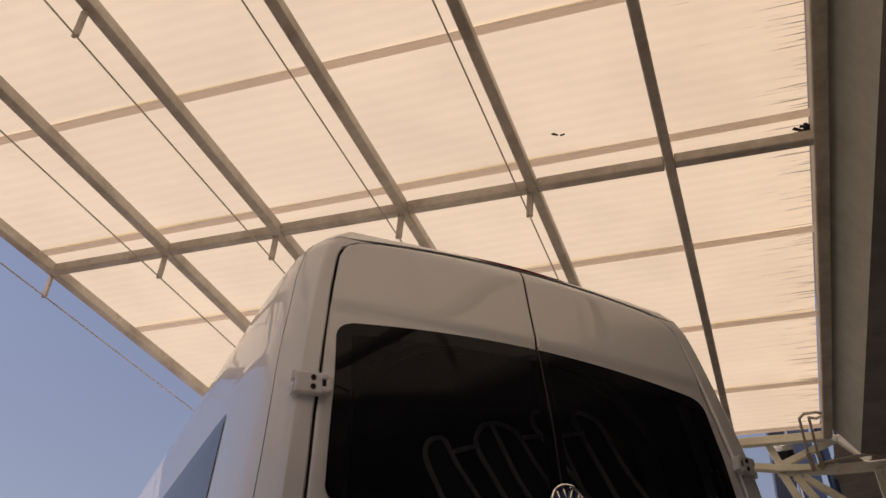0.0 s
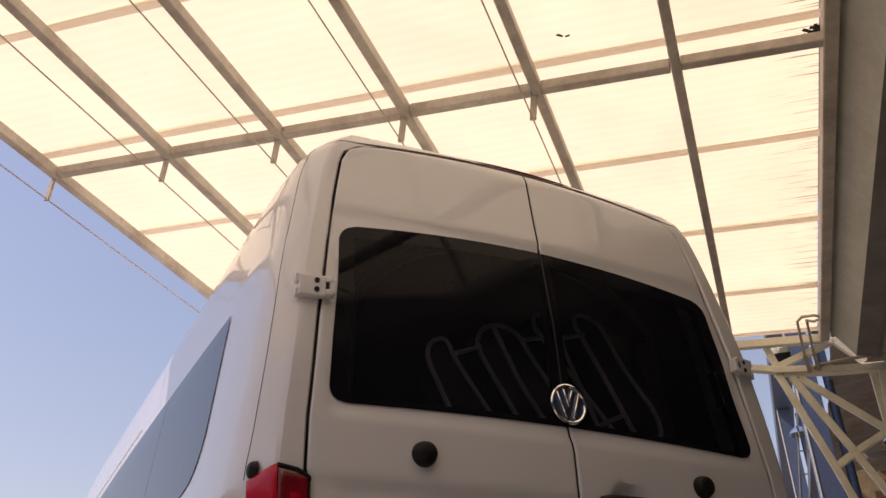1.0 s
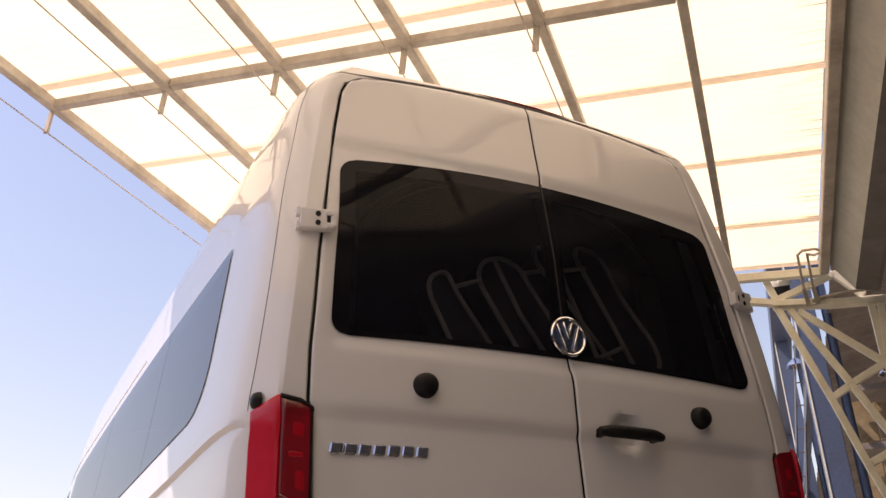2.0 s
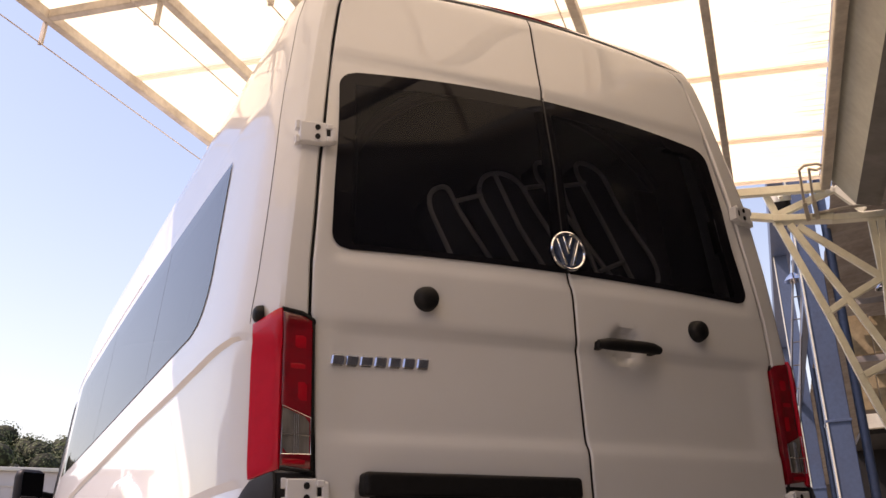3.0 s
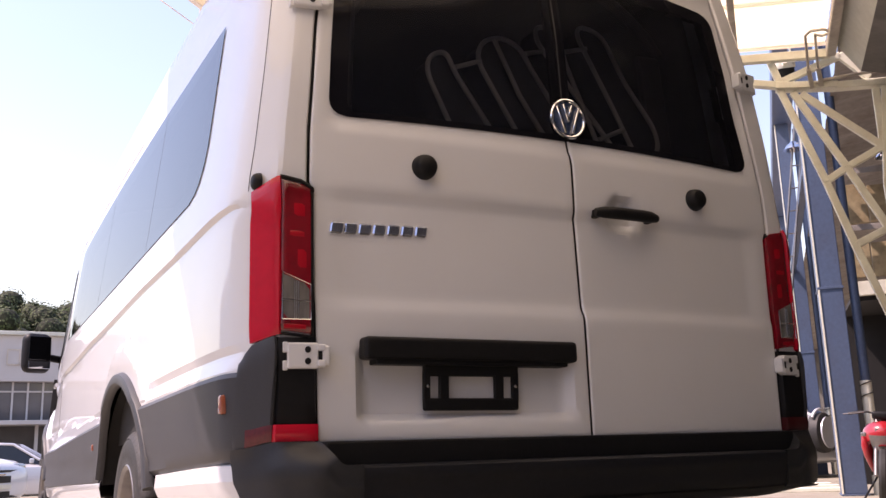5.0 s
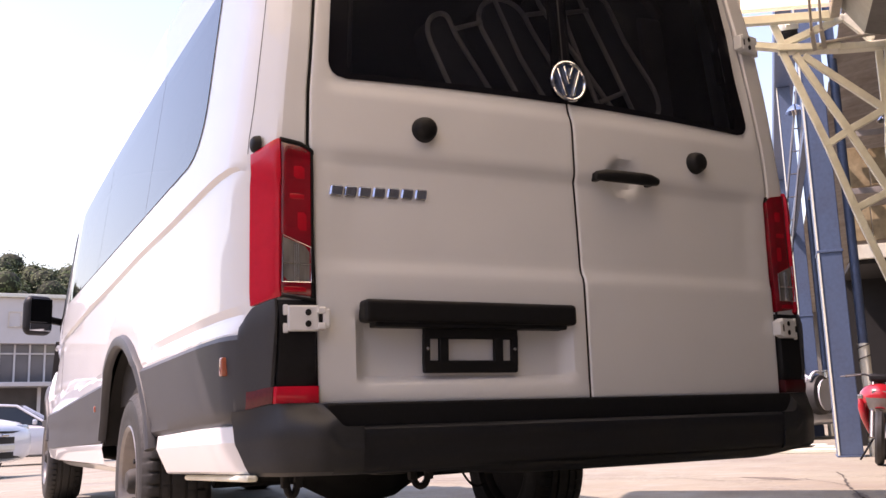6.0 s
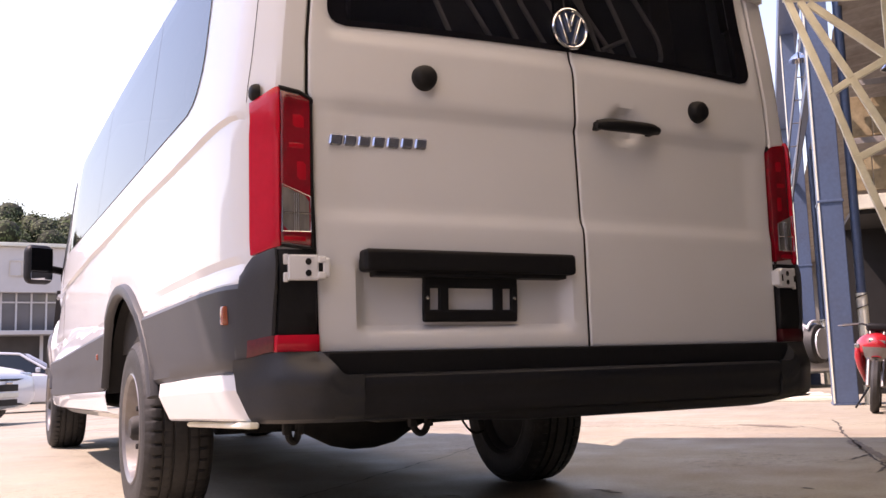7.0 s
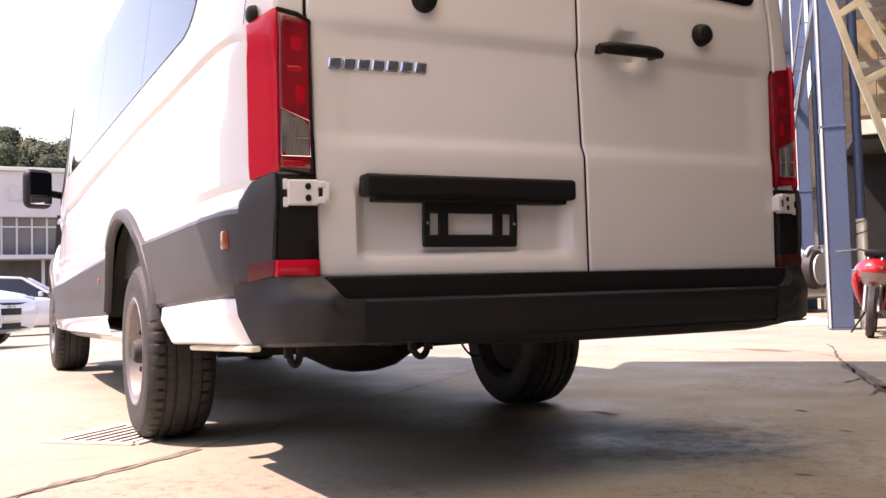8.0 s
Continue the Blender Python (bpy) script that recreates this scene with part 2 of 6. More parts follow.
def ramp01(a, b, x):
    return min(1.0, max(0.0, (x - a) / (b - a)))


def waist(y):
    """Height of the crease under the side windows."""
    return lerp_table([(0.0, 1.246), (0.32, 1.246), (0.60, 1.235), (0.9, 1.229), (1.5, 1.228), (2.3, 1.209), (3.0, 1.198), (4.3, 1.154), (6.0, 1.12)], y)


def lower(y):
    """Height of the fold over the cladding."""
    return lerp_table([(0.0, 0.870), (1.0, 0.861), (2.2, 0.842), (3.3, 0.800), (4.6, 0.752), (7.0, 0.74)], y)


def clad_top(y):
    return lerp_table([(0.0, 0.796), (0.66, 0.787), (1.2, 0.780), (2.2, 0.775), (3.27, 0.742), (4.56, 0.698), (7.0, 0.68)], y)


def clad_low(y):
    return lerp_table([(0.0, 0.572), (0.53, 0.558), (1.2, 0.535), (2.2, 0.494), (5.0, 0.432), (7.0, 0.42)], y)


def follow(y, z):
    """Slides a level along the side so that it keeps to the crease and the fold."""
    s = (waist(y) - 1.216) * min(ramp01(1.04, 1.18, z), ramp01(1.36, 1.25, z))
    s += (lower(y) - 0.870) * min(ramp01(0.70, 0.83, z), ramp01(1.04, 0.89, z))
    return z + s


def press(y, z):
    """Pressed side: it steps in under the waist crease and again over the cladding, but not on the domes over the wheels."""
    if not 0.797 < z < 1.30:
        return 0.0
    dome = max(step(0.712, 0.690, math.hypot((y - a) / 1.02, z - 0.356)) for a in AXLES)
    crease, low = waist(y), lower(y)
    full = 1.024 - 0.008 * max(0.0, (z - 1.21) / 0.09)
    top = clad_top(y)
    deep = 0.014 * ramp01(crease, crease - 0.012, z) + 0.010 * ramp01(low, low - 0.022, z) - 0.026 * ramp01(low - 0.026, top, z)
    swell = 0.016 * (1 - 0.75 * ramp01(1.0, 0.80, z))
    return half(z) - (full - deep * (1 - dome) + swell * dome)


def outline(q, z, side=-1, off=0.0):
    """A point of the van's skin: q runs from the middle of the rear end round the corner and forward along the side."""
    def plain(q):
        w = half(z)
        if q <= 0.98 * w:
            y = rear(q, z)
            return Vector((q - press(y, z) * ramp01(0.94 * w, 0.98 * w, q), y, z))
        y0 = rear(0.98 * w, z)
        d = q - 0.98 * w
        return Vector((w * (1 - 0.02 * math.exp(-d / 0.12)) - taper(y0 + d, z) - press(y0 + d, z), y0 + d, z))
    p = plain(q)
    if off:
        t = plain(q + 0.004) - plain(max(0.0, q - 0.004))
        p += off * Vector((t.y, -t.x, 0)).normalized()
    if side > 0:
        p.x -= 0.016 * step(1.35, 1.9, z) * ramp01(0.86 * half(z), 0.97 * half(z), q)
    return Vector((side * p.x, p.y, p.z))


def at_y(y, z):
    """The q at which the side has reached y."""
    return 0.98 * half(z) + y - rear(0.98 * half(z), z)


def in_arch(y, z, r):
    return any(((y - a) / ARCH) ** 2 + (z - HUB) ** 2 < r * r for a in AXLES)


van = thing("van", "white passenger van with tinted windows and grey lower cladding", "van", pose(0.012, 0, 0))


def build_body(side):
    bm = bmesh.new()
    zs = [0.395, 0.42, 0.432, 0.44, 0.46, 0.485, 0.515, 0.525, 0.545] + list(np.arange(0.57, 2.44, 0.03)) + [2.435, 2.445]
    zs = sorted({round(float(z), 4) for z in zs if abs(z - 1.206) > 0.016 and abs(z - 0.859) > 0.017} | {0.80, 0.835, 0.848, 0.870, 0.878, 0.915, 0.945, 0.975, 0.99, 1.005, 1.02, 1.035, 1.05, 1.065, 1.08, 1.188, 1.204, 1.216, 1.224, 1.25, 2.03, 2.06})
    ys = list(np.arange(0.62, 1.06, 0.035)) + list(np.arange(1.06, 2.66, 0.02)) + list(np.arange(2.66, 4.6, 0.035))
    front = []
    for z in zs:
        g, k = gap(side, z) + 0.004, 0.98 * half(z)
        g = min(g, k - 0.02)
        row = [outline(g, z, side) + Vector((0, 0.03, 0)), outline(g, z, side) + Vector((0, 0.006, 0))]
        slide = follow(rear(k, z), z) - z
        row += [outline(g + 0.006 + (k - g - 0.006) * s, z + slide * step(0.6, 1.0, s), side) for s in np.linspace(0, 1, 14)]
        row += [outline(at_y(y, follow(y, z)), follow(y, z), side) for y in np.linspace(rear(k, z) + 0.02, 0.60, 6)]
        row += [outline(at_y(y, follow(y, z)), follow(y, z), side) for y in ys]
        end = lerp_table(NOSE, z) - 0.55
        row += [outline(at_y(y, follow(y, z)), follow(y, z), side) for y in np.linspace(ys[-1], end, 50)[1:]]
        for a in np.linspace(0, math.pi / 2, 9)[1:]:
            row.append(Vector((side * (half(z) - taper(end, z)) * math.cos(a) ** 0.6, end + 0.55 * math.sin(a) ** 0.9, z)))
        # the sill sinks a little towards the front
        for p in row:
            if p.y > 1.5 and p.z < 0.60:
                p.z += (clad_low(p.y) - 0.545) * ramp01(0.60, 0.55, p.z) * 0.6
        front.append(row)

    def keep(i, j):
        p = (front[i][j] + front[i + 1][j + 1]) / 2
        if in_arch(p.y, p.z, 0.555):
            return False
        if p.y < 0.14 and p.z < 0.60 or p.y < 1.3 and p.z < 0.59:
            return False
        if 0.68 < p.y < 4.20 and 1.43 < p.z < 1.88:
            return p.y < 0.85 and p.z < 1.55
        return not (4.74 < p.y < 5.60 and 1.38 < p.z < 1.85)
    slab(bm, front, None, keep)
    return part("body_side", bm, PAINT, van, "white painted steel", True, 17)


def build_roof():
    bm = bmesh.new()

    def lift(x, z):
        return z + 0.050 * max(0.0, 1 - (x / 0.66) ** 2) * (1 - step(2.445, 2.575, z))
    zs = [2.445, 2.449, 2.46, 2.48, 2.50, 2.52, 2.54, 2.555, 2.57, 2.5775, 2.585, 2.59, 2.592]
    rows = []
    for z in zs:
        w, row = half(z), []
        for side in (1, -1):
            end = lerp_table(NOSE, z) - 0.55
            q = [outline(0.98 * w * s, lift(0.98 * w * s, z), side) for s in np.linspace(0, 1, 24)]
            q += [outline(at_y(y, z), z, side) for y in np.linspace(rear(0.98 * w, z) + 0.03, end, 30)]
            q += [Vector((side * (w - taper(end, z)) * math.cos(a) ** 0.6, end + 0.55 * math.sin(a) ** 0.9, z)) for a in np.linspace(0, math.pi / 2, 9)[1:]]
            row += q if side == 1 else q[::-1][1:]
        rows.append(row)
    rows[0] = [p + Vector((0, 0.02 if p.y < 0.5 else 0, -0.002)) for p in rows[0]]
    slab(bm, rows)
    bmesh.ops.remove_doubles(bm, verts=bm.verts, dist=0.0005)
    bm.verts.ensure_lookup_table()
    top = [v for v in bm.verts if v.co.z > 2.5915]
    try:
        bmesh.ops.contextual_create(bm, geom=top)
    except Exception:
        pass
    return part("roof", bm, PAINT, van, "white painted steel roof", True)


for side in (-1, 1):
    build_body(side)
build_roof()

# lining of the cabin: floor, dark inner walls, headliner
bm = bmesh.new()
box(bm, (-0.93, 0.25, 0.60), (0.93, 7.0, 0.66), 0.01)
part("cabin_floor", bm, UNDER, van)
bm = bmesh.new()
for side in (-1, 1):
    rows = [[Vector((side * (half(z) - 0.06 - taper(y, z)), y, z)) for y in np.linspace(0.42, 6.3, 30)] for z in np.linspace(0.66, 2.36, 30)]
    slab(bm, rows, None, lambda i, j: not (0.66 < rows[i][j].y < 4.2 and 1.40 < rows[i][j].z < 1.92) and rows[i][j].y < lerp_table(NOSE, rows[i][j].z) - 0.3)
part("inner_wall", bm, LINER, van, smooth=True)
bm = bmesh.new()
rows = [[Vector((x, y, 2.50 - 0.16 * abs(x / 0.8) ** 3)) for x in np.linspace(-0.80, 0.80, 15)] for y in np.linspace(0.36, 5.0, 10)]
slab(bm, rows)
part("headliner", bm, LINER, van, smooth=True)
bm = bmesh.new()
rows = [[Vector((x, 6.35 - 0.9 * (z - 1.3), z)) for x in np.linspace(-0.9, 0.9, 4)] for z in (0.66, 1.3)]
slab(bm, rows)
part("dashboard", bm, BLACK, van)


# ---- the van: rear doors ----
def dent(x, z):
    """Pressed relief of the rear doors: a waist channel, the plate recess and the handle cup."""
    d = 0.014 * (step(1.284, 1.258, z) - step(0.988, 0.950, z)) * (1 - 0.6 * step(0.70, 0.78, abs(x)))
    d += 0.008 * step(1.445, 1.475, z) * (1 - step(2.125, 2.175, z)) * (1 - step(0.755, 0.785, abs(x)))
    if x < 0:
        d += 0.032 * step(-0.705, -0.672, x) * (1 - step(-0.065, -0.025, x)) * step(0.650, 0.685, z) * (1 - step(0.83, 0.85, z))
    else:
        e = ((x - 0.195) / 0.066) ** 2 + ((z - 1.285) / 0.062) ** 2
        d += 0.022 * (1 - step(0.45, 1.0, e))
    return d


def glass_edge(z, side=-1):
    return 0.772 - 0.040 * step(1.40, 2.20, z) - (0.028 * step(1.42, 1.75, z) if side > 0 else 0.0)


WIN_LO, WIN_HI = 1.487, 2.130


def win_top(x):
    return WIN_HI - 0.045 * (x / 0.7) ** 2


def win_low(x):
    return WIN_LO + 0.012 * (1 - (x / 0.75) ** 2)


def arched(x, z):
    """The upper edge of the doors rises towards the middle."""
    return z + 0.050 * max(0.0, 1 - (x / 0.66) ** 2) * step(2.20, 2.437, z)


def build_door(side):
    door = new("rear_door")
    door.parent = van
    door.empty_display_size = 0.1
    zs = [0.606, 0.611, 0.62] + list(np.arange(0.645, 2.42, 0.0175)) + [2.425, 2.432, 2.437]
    cols = [0.0, 0.003, 0.007] + list(np.linspace(0.015, 0.985, 46)) + [0.993, 0.997, 1.0]
    front, back = [], []
    for z in zs:
        g = gap(side, z) - 0.004
        row = []
        for c in cols:
            x0 = 0.0035 + side * lerp_table(CENTRE, z)
            x = x0 + c * (g - x0)
            h = arched(x, z)
            y = rear(x, h) + dent(side * x, z)
            if c in (0.0, 1.0) or z in (zs[0], zs[-1]):
                y += 0.005
            elif c in (0.003, 0.997) or z in (zs[1], zs[-2]):
                y += 0.0012
            row.append(Vector((side * x, y, h)))
        front.append(row)
        back.append([p + Vector((0, 0.035, 0)) for p in row])

    def keep(i, j):
        p = (front[i][j] + front[i + 1][j + 1]) / 2
        x = abs(p.x)
        return not (x < glass_edge(p.z, side) - 0.045 and x > 0.02 and win_low(x) + 0.008 < p.z < win_top(x) - 0.035)
    bm = bmesh.new()
    # black rims put the shade of the door gaps into the colour
    slab(bm, front, back, keep, lambda i, j: 1 if cols[j] < 0.06 and win_low(0) - 0.005 < front[i][j].z < win_top(0) - 0.01 else 0, 1)
    part("door_panel", bm, [PAINT, SEAL], door, "white painted steel", True)

    # pane with a black border, flush in the door
    ts = [0, 0.012, 0.03, 0.055, 0.08] + list(np.linspace(0.12, 0.88, 14)) + [0.92, 0.945, 0.97, 0.988, 1]
    us = [0, 0.02] + list(np.linspace(0.06, 0.90, 14)) + [0.93, 0.955, 0.975, 0.99, 1.0]
    rows = []
    for t in ts:
        row = []
        for u in us:
            z = WIN_LO + t * (WIN_HI - WIN_LO)
            edge, r = glass_edge(z, side), 0.055
            d = min(t, 1 - t) * (WIN_HI - WIN_LO)
            cut = r - math.sqrt(max(0.0, r * r - max(0.0, r - d) ** 2))
            x = 0.004 + u * (edge - cut - 0.004)
            x0 = 0.004 + side * lerp_table(CENTRE, z)
            x = x0 + u * (edge - cut - x0)
            z = win_low(x) + t * (win_top(x) - win_low(x))
            row.append(Vector((side * x, rear(x, z) + dent(side * x, z) - 0.003, z)))
        rows.append(row)

    def border(i, j):
        p = (rows[i][j] + rows[i + 1][j + 1]) / 2
        t = (p.z - win_low(abs(p.x))) / (win_top(abs(p.x)) - win_low(abs(p.x)))
        return 1 if t < 0.03 or t > 0.925 or abs(p.x) > glass_edge(p.z, side) - 0.055 or abs(p.x) < 0.018 else 0
    bm = bmesh.new()
    slab(bm, rows, None, None, border)
    part("window_pane", bm, [GLASS, FRIT], door, "dark tinted glass with black border", True)
    # seal along the gap to the body
    bm = bmesh.new()
    tube(bm, [(side * (gap(side, z) - 0.002), rear(gap(side, z), z) + 0.030, z) for z in np.linspace(0.60, 2.44, 50)], 0.014, 6)
    tube(bm, [(side * x, rear(x, arched(x, 2.437)) + 0.022, arched(x, 2.437) + 0.004) for x in np.linspace(0, 0.62, 24)], 0.010, 6)
    part("seal", bm, SEAL, door)
    # door stop
    bm = bmesh.new()
    x, z = side * 0.494, 1.362
    y = rear(x, z)
    lathe(bm, [(0.0, -0.034), (0.022, -0.033), (0.030, -0.027), (0.035, -0.012), (0.037, 0.004), (0.0, 0.004)], 28, pose(x, y, z, 0, 0, 90) @ Matrix.Diagonal((1, 1, 1, 1)), False)
    part("door_stop", bm, BLACK, door, "round black rubber stop", True)
    return door


def build_hinge(door, side, x, z, tall, turn):
    """Exterior door hinge: plate with two recessed holes, and knuckles that clasp the door."""
    y = rear(x, z)
    hinge = new("hinge")
    hinge.parent = door
    hinge.matrix_local = pose(side * x, y - 0.012, z, 0, 0, side * turn) @ Matrix.Diagonal((0.92 if side < 0 else 0.78, 1, 1, 1))
    s = -side
    bm = bmesh.new()
    box(bm, (-0.046, -0.016, -tall / 2), (0.040, 0.012, tall / 2), 0.005)
    box(bm, (s * 0.036, -0.020, -tall / 2 + 0.004), (s * 0.060, 0.010, -tall / 2 + 0.022), 0.004)
    box(bm, (s * 0.036, -0.020, tall / 2 - 0.022), (s * 0.060, 0.010, tall / 2 - 0.004), 0.004)
    box(bm, (s * 0.050, -0.018, -tall / 2 + 0.008), (s * 0.072, 0.014, tall / 2 - 0.008), 0.005)
    box(bm, (-s * 0.058, -0.012, -tall / 2 - 0.004), (-s * 0.044, 0.012, -0.012), 0.003)
    box(bm, (-s * 0.058, -0.012, 0.008), (-s * 0.044, 0.012, tall / 2 + 0.002), 0.003)
    part("hinge_plate", bm, PAINT, hinge, "white painted hinge")
    for k in (-1, 1):
        bm = bmesh.new()
        lathe(bm, [(0.0, -0.0185), (0.0085, -0.0185), (0.0085, -0.010), (0.0, -0.010)], 14, pose(s * 0.010, 0, k * tall * 0.22, 0, 0, 90), False)
        part("hinge_bolt", bm, BLACK, hinge)
    bm = bmesh.new()
    box(bm, (s * 0.040, -0.0168, -0.011), (s * 0.050, -0.008, 0.011), 0.001)
    part("hinge_slot", bm, BLACK, hinge)


doors = {side: build_door(side) for side in (-1, 1)}
for side in (-1, 1):
    build_hinge(doors[side], side, 0.826 if side < 0 else 0.800, 1.828, 0.066, 9)
    build_hinge(doors[side], side, 0.846, 0.826, 0.066, 9)

# handle on one door
bm = bmesh.new()
pts = [(0.068 + 0.236 * s, rear(0.1 + 0.2 * s, 1.28) - 0.034 + 0.012 * (2 * s - 1) ** 4, 1.276) for s in np.linspace(0, 1, 9)]
tube(bm, pts, [0.013, 0.018, 0.019, 0.019, 0.019, 0.019, 0.019, 0.018, 0.013], 12)
for x in (0.084, 0.288):
    box(bm, (x - 0.012, rear(x, 1.27) - 0.030, 1.264), (x + 0.012, rear(x, 1.27) + 0.02, 1.290), 0.005)
part("handle", bm, BLACK, doors[1], "black plastic pull handle", True)
# grip bar over the plate recess
bm = bmesh.new()
ry = rear(0.36, 0.85)
box(bm, (-0.692, ry - 0.030, 0.818), (-0.030, ry + 0.03, 0.878), 0.012, None, 3)
box(bm, (-0.66, ry - 0.018, 0.806), (-0.06, ry + 0.03, 0.822), 0.004)
part("grip_bar", bm, BLACK, doors[-1], "long black plastic grip bar")
# plate holder without a plate
bm = bmesh.new()
ho = pose(-0.364, ry + 0.012, 0.752, 3, 0, 0)
box(bm, (-0.148, -0.008, 0.026), (0.148, 0.008, 0.064), 0.006, ho)
box(bm, (-0.148, -0.008, -0.066), (0.148, 0.008, -0.032), 0.006, ho)
for a, b in ((-0.148, -0.128), (-0.100, -0.072), (0.072, 0.100), (0.128, 0.148)):
    box(bm, (a, -0.007, -0.045), (b, 0.007, 0.040), 0.003, ho)
part("plate_holder", bm, BLACK, doors[-1], "empty black plate holder")
for k in (-1, 1):
    bm = bmesh.new()
    lathe(bm, [(0, -0.011), (0.005, -0.010), (0.006, -0.006), (0, -0.006)], 10, ho @ pose(k * 0.137, 0, 0, 0, 0, 90), False)
    part("screw", bm, CHROME, doors[-1])
# raised chrome letters stand as plain blocks
LETTER = material("blue_chrome", (0.40, 0.43, 0.52), 0.14, metal=0.85)
for k in range(7):
    bm = bmesh.new()
    x0 = -0.768 + k * 0.0412
    y = rear(x0, 1.17) + dent(x0, 1.17) - 0.003
    lean = Matrix(((1, 0, 0.18, 0), (0, 1, 0, 0), (0, 0, 1, 0), (0, 0, 0, 1)))
    box(bm, (0, -0.005, -0.016), (0.036, 0.004, 0.015), 0.004, Matrix.Translation((x0, y, 1.172 + 0.001 * k)) @ lean, 1)
    part("lettering_block", bm, LETTER, doors[-1], "slanted chrome block")
# round badge
badge = new("badge")
badge.parent = doors[1]
badge.matrix_local = pose(0.0, rear(0, 1.571) + 0.008, 1.571, 0, 0, 90)
bm = bmesh.new()
lathe(bm, [(0.0, -0.010), (0.058, -0.010), (0.060, 0.004), (0.0, 0.004)], 40, None, False)
part("badge_disc", bm, material("badge_blue", (0.03, 0.05, 0.11), 0.15, coat=1.0), badge)
bm = bmesh.new()
tube(bm, [(-0.012, 0.060 * math.cos(a), 0.060 * math.sin(a)) for a in np.linspace(0, 2 * math.pi, 41)[:-1]], 0.0058, 8, True)
for a, b in (((0.040, 0.036), (0.012, -0.048)), ((-0.040, 0.036), (-0.012, -0.048)), ((0.016, 0.046), (0.0, -0.010)), ((-0.016, 0.046), (-0.002, 0.006))):
    bar(bm, (-0.014, a[0], a[1]), (-0.014, b[0], b[1]), 0.0085, 0.010, (1, 0, 0), 0.002)
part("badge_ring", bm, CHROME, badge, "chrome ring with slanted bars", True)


# ---- the van: lamps, bumper, cladding ----
def skin(side, qs, z_lo, z_hi, off, rows=8, inset=0.006):
    """A grid on the van's skin between two heights that may vary along q, and a second grid under it."""
    fr, bk = [], []
    for t in np.linspace(0, 1, rows):
        a, b = [], []
        for i, q in enumerate(qs):
            z = z_lo(q) + t * (z_hi(q) - z_lo(q))
            rim = i in (0, len(qs) - 1) or t in (0.0, 1.0)
            a.append(outline(q, z, side, off - (inset if rim else 0)))
            b.append(outline(q, z, side, -0.02))
        fr.append(a)
        bk.append(b)
    return fr, bk


LAMP_TOP = [(0.812, 1.262), (0.830, 1.286), (0.906, 1.299), (0.954, 1.266), (1.1, 1.20)]
LAMP_LOW = [(0.812, 0.874), (0.898, 0.884), (0.954, 0.863), (1.1, 0.84)]


def build_lamp(side):
    lamp = new("tail_lamp")
    lamp.parent = van
    top, low = (lambda q: lerp_table(LAMP_TOP, q)), (lambda q: lerp_table(LAMP_LOW, q))
    inner = 0.815 if side < 0 else 0.817
    bm = bmesh.new()
    slab(bm, *skin(side, [inner, inner + 0.002, inner + 0.004, inner + 0.008, inner + 0.009], low, top, 0.010 if side < 0 else 0.006, 20))
    part("lamp_housing", bm, BLACK, lamp)
    bm = bmesh.new()
    slab(bm, *skin(side, [inner + (0.007 if side < 0 else -0.002), inner + 0.010, 0.839] + list(np.linspace(0.85, 0.895, 5)) + [0.903], lambda q: low(q) + 0.008, lambda q: top(q) - 0.008, 0.012, 20))
    part("rear_lens", bm, DARK_RED, lamp, "dark red lens", True)
    bm = bmesh.new()
    slab(bm, *skin(side, [0.901, 0.904, 0.908, 0.914] + list(np.linspace(0.92, 0.95, 6)) + [0.956, 0.959], low, top, 0.016, 24))
    part("corner_lens", bm, RED, lamp, "bright red wrap-round lens", True)
    bm = bmesh.new()
    slab(bm, *skin(side, list(np.linspace(0.826, 0.899, 6)), lambda q: 0.919, lambda q: 1.010 + 0.42 * (q - 0.826), 0.0145, 8, 0.003))
    part("reverse_lens", bm, LENS, lamp, "clear reversing lens", True)
    bm = bmesh.new()
    f = [outline(q, z, side, 0.017) for q, z in ((0.826, 0.919), (0.899, 0.919), (0.899, 1.041), (0.826, 1.010))]
    tube(bm, f, 0.0016, 5, True)
    tube(bm, [outline(0.826, 0.966, side, 0.017), outline(0.899, 0.968, side, 0.017)], 0.0018, 5)
    for q in (0.858, 0.863, 0.868):
        tube(bm, [outline(q, 0.921, side, 0.0165), outline(q, 1.018, side, 0.0165)], 0.0012, 5)
    part("lens_frame", bm, CHROME, lamp)
    for q0, q1, z0, z1 in ((0.838, 0.872, 1.190, 1.228), (0.838, 0.884, 1.136, 1.152), (0.834, 0.862, 1.052, 1.105), (0.838, 0.895, 0.894, 0.908)):
        bm = bmesh.new()
        slab(bm, *skin(side, list(np.linspace(q0, q1, 4)), lambda q: z0, lambda q: z1, 0.0135, 6, 0.002))
        part("bulb_window", bm, BULB, lamp, "", True)
    if side > 0:
        return
    bm = bmesh.new()
    slab(bm, *skin(side, [inner, inner + 0.004, 0.85, 0.88, 0.895, 0.903], lambda q: top(q) - 0.005, lambda q: top(q) + 0.004, 0.013, 4, 0.003))
    part("lamp_trim", bm, BLACK, lamp, "black top trim", True)
    bm = bmesh.new()
    slab(bm, *skin(side, [inner, inner + 0.004, 0.85, 0.88, 0.895, 0.903], lambda q: low(q) - 0.003, lambda q: low(q) + 0.004, 0.013, 4, 0.003))
    part("lamp_trim", bm, BLACK, lamp, "black lower trim", True)


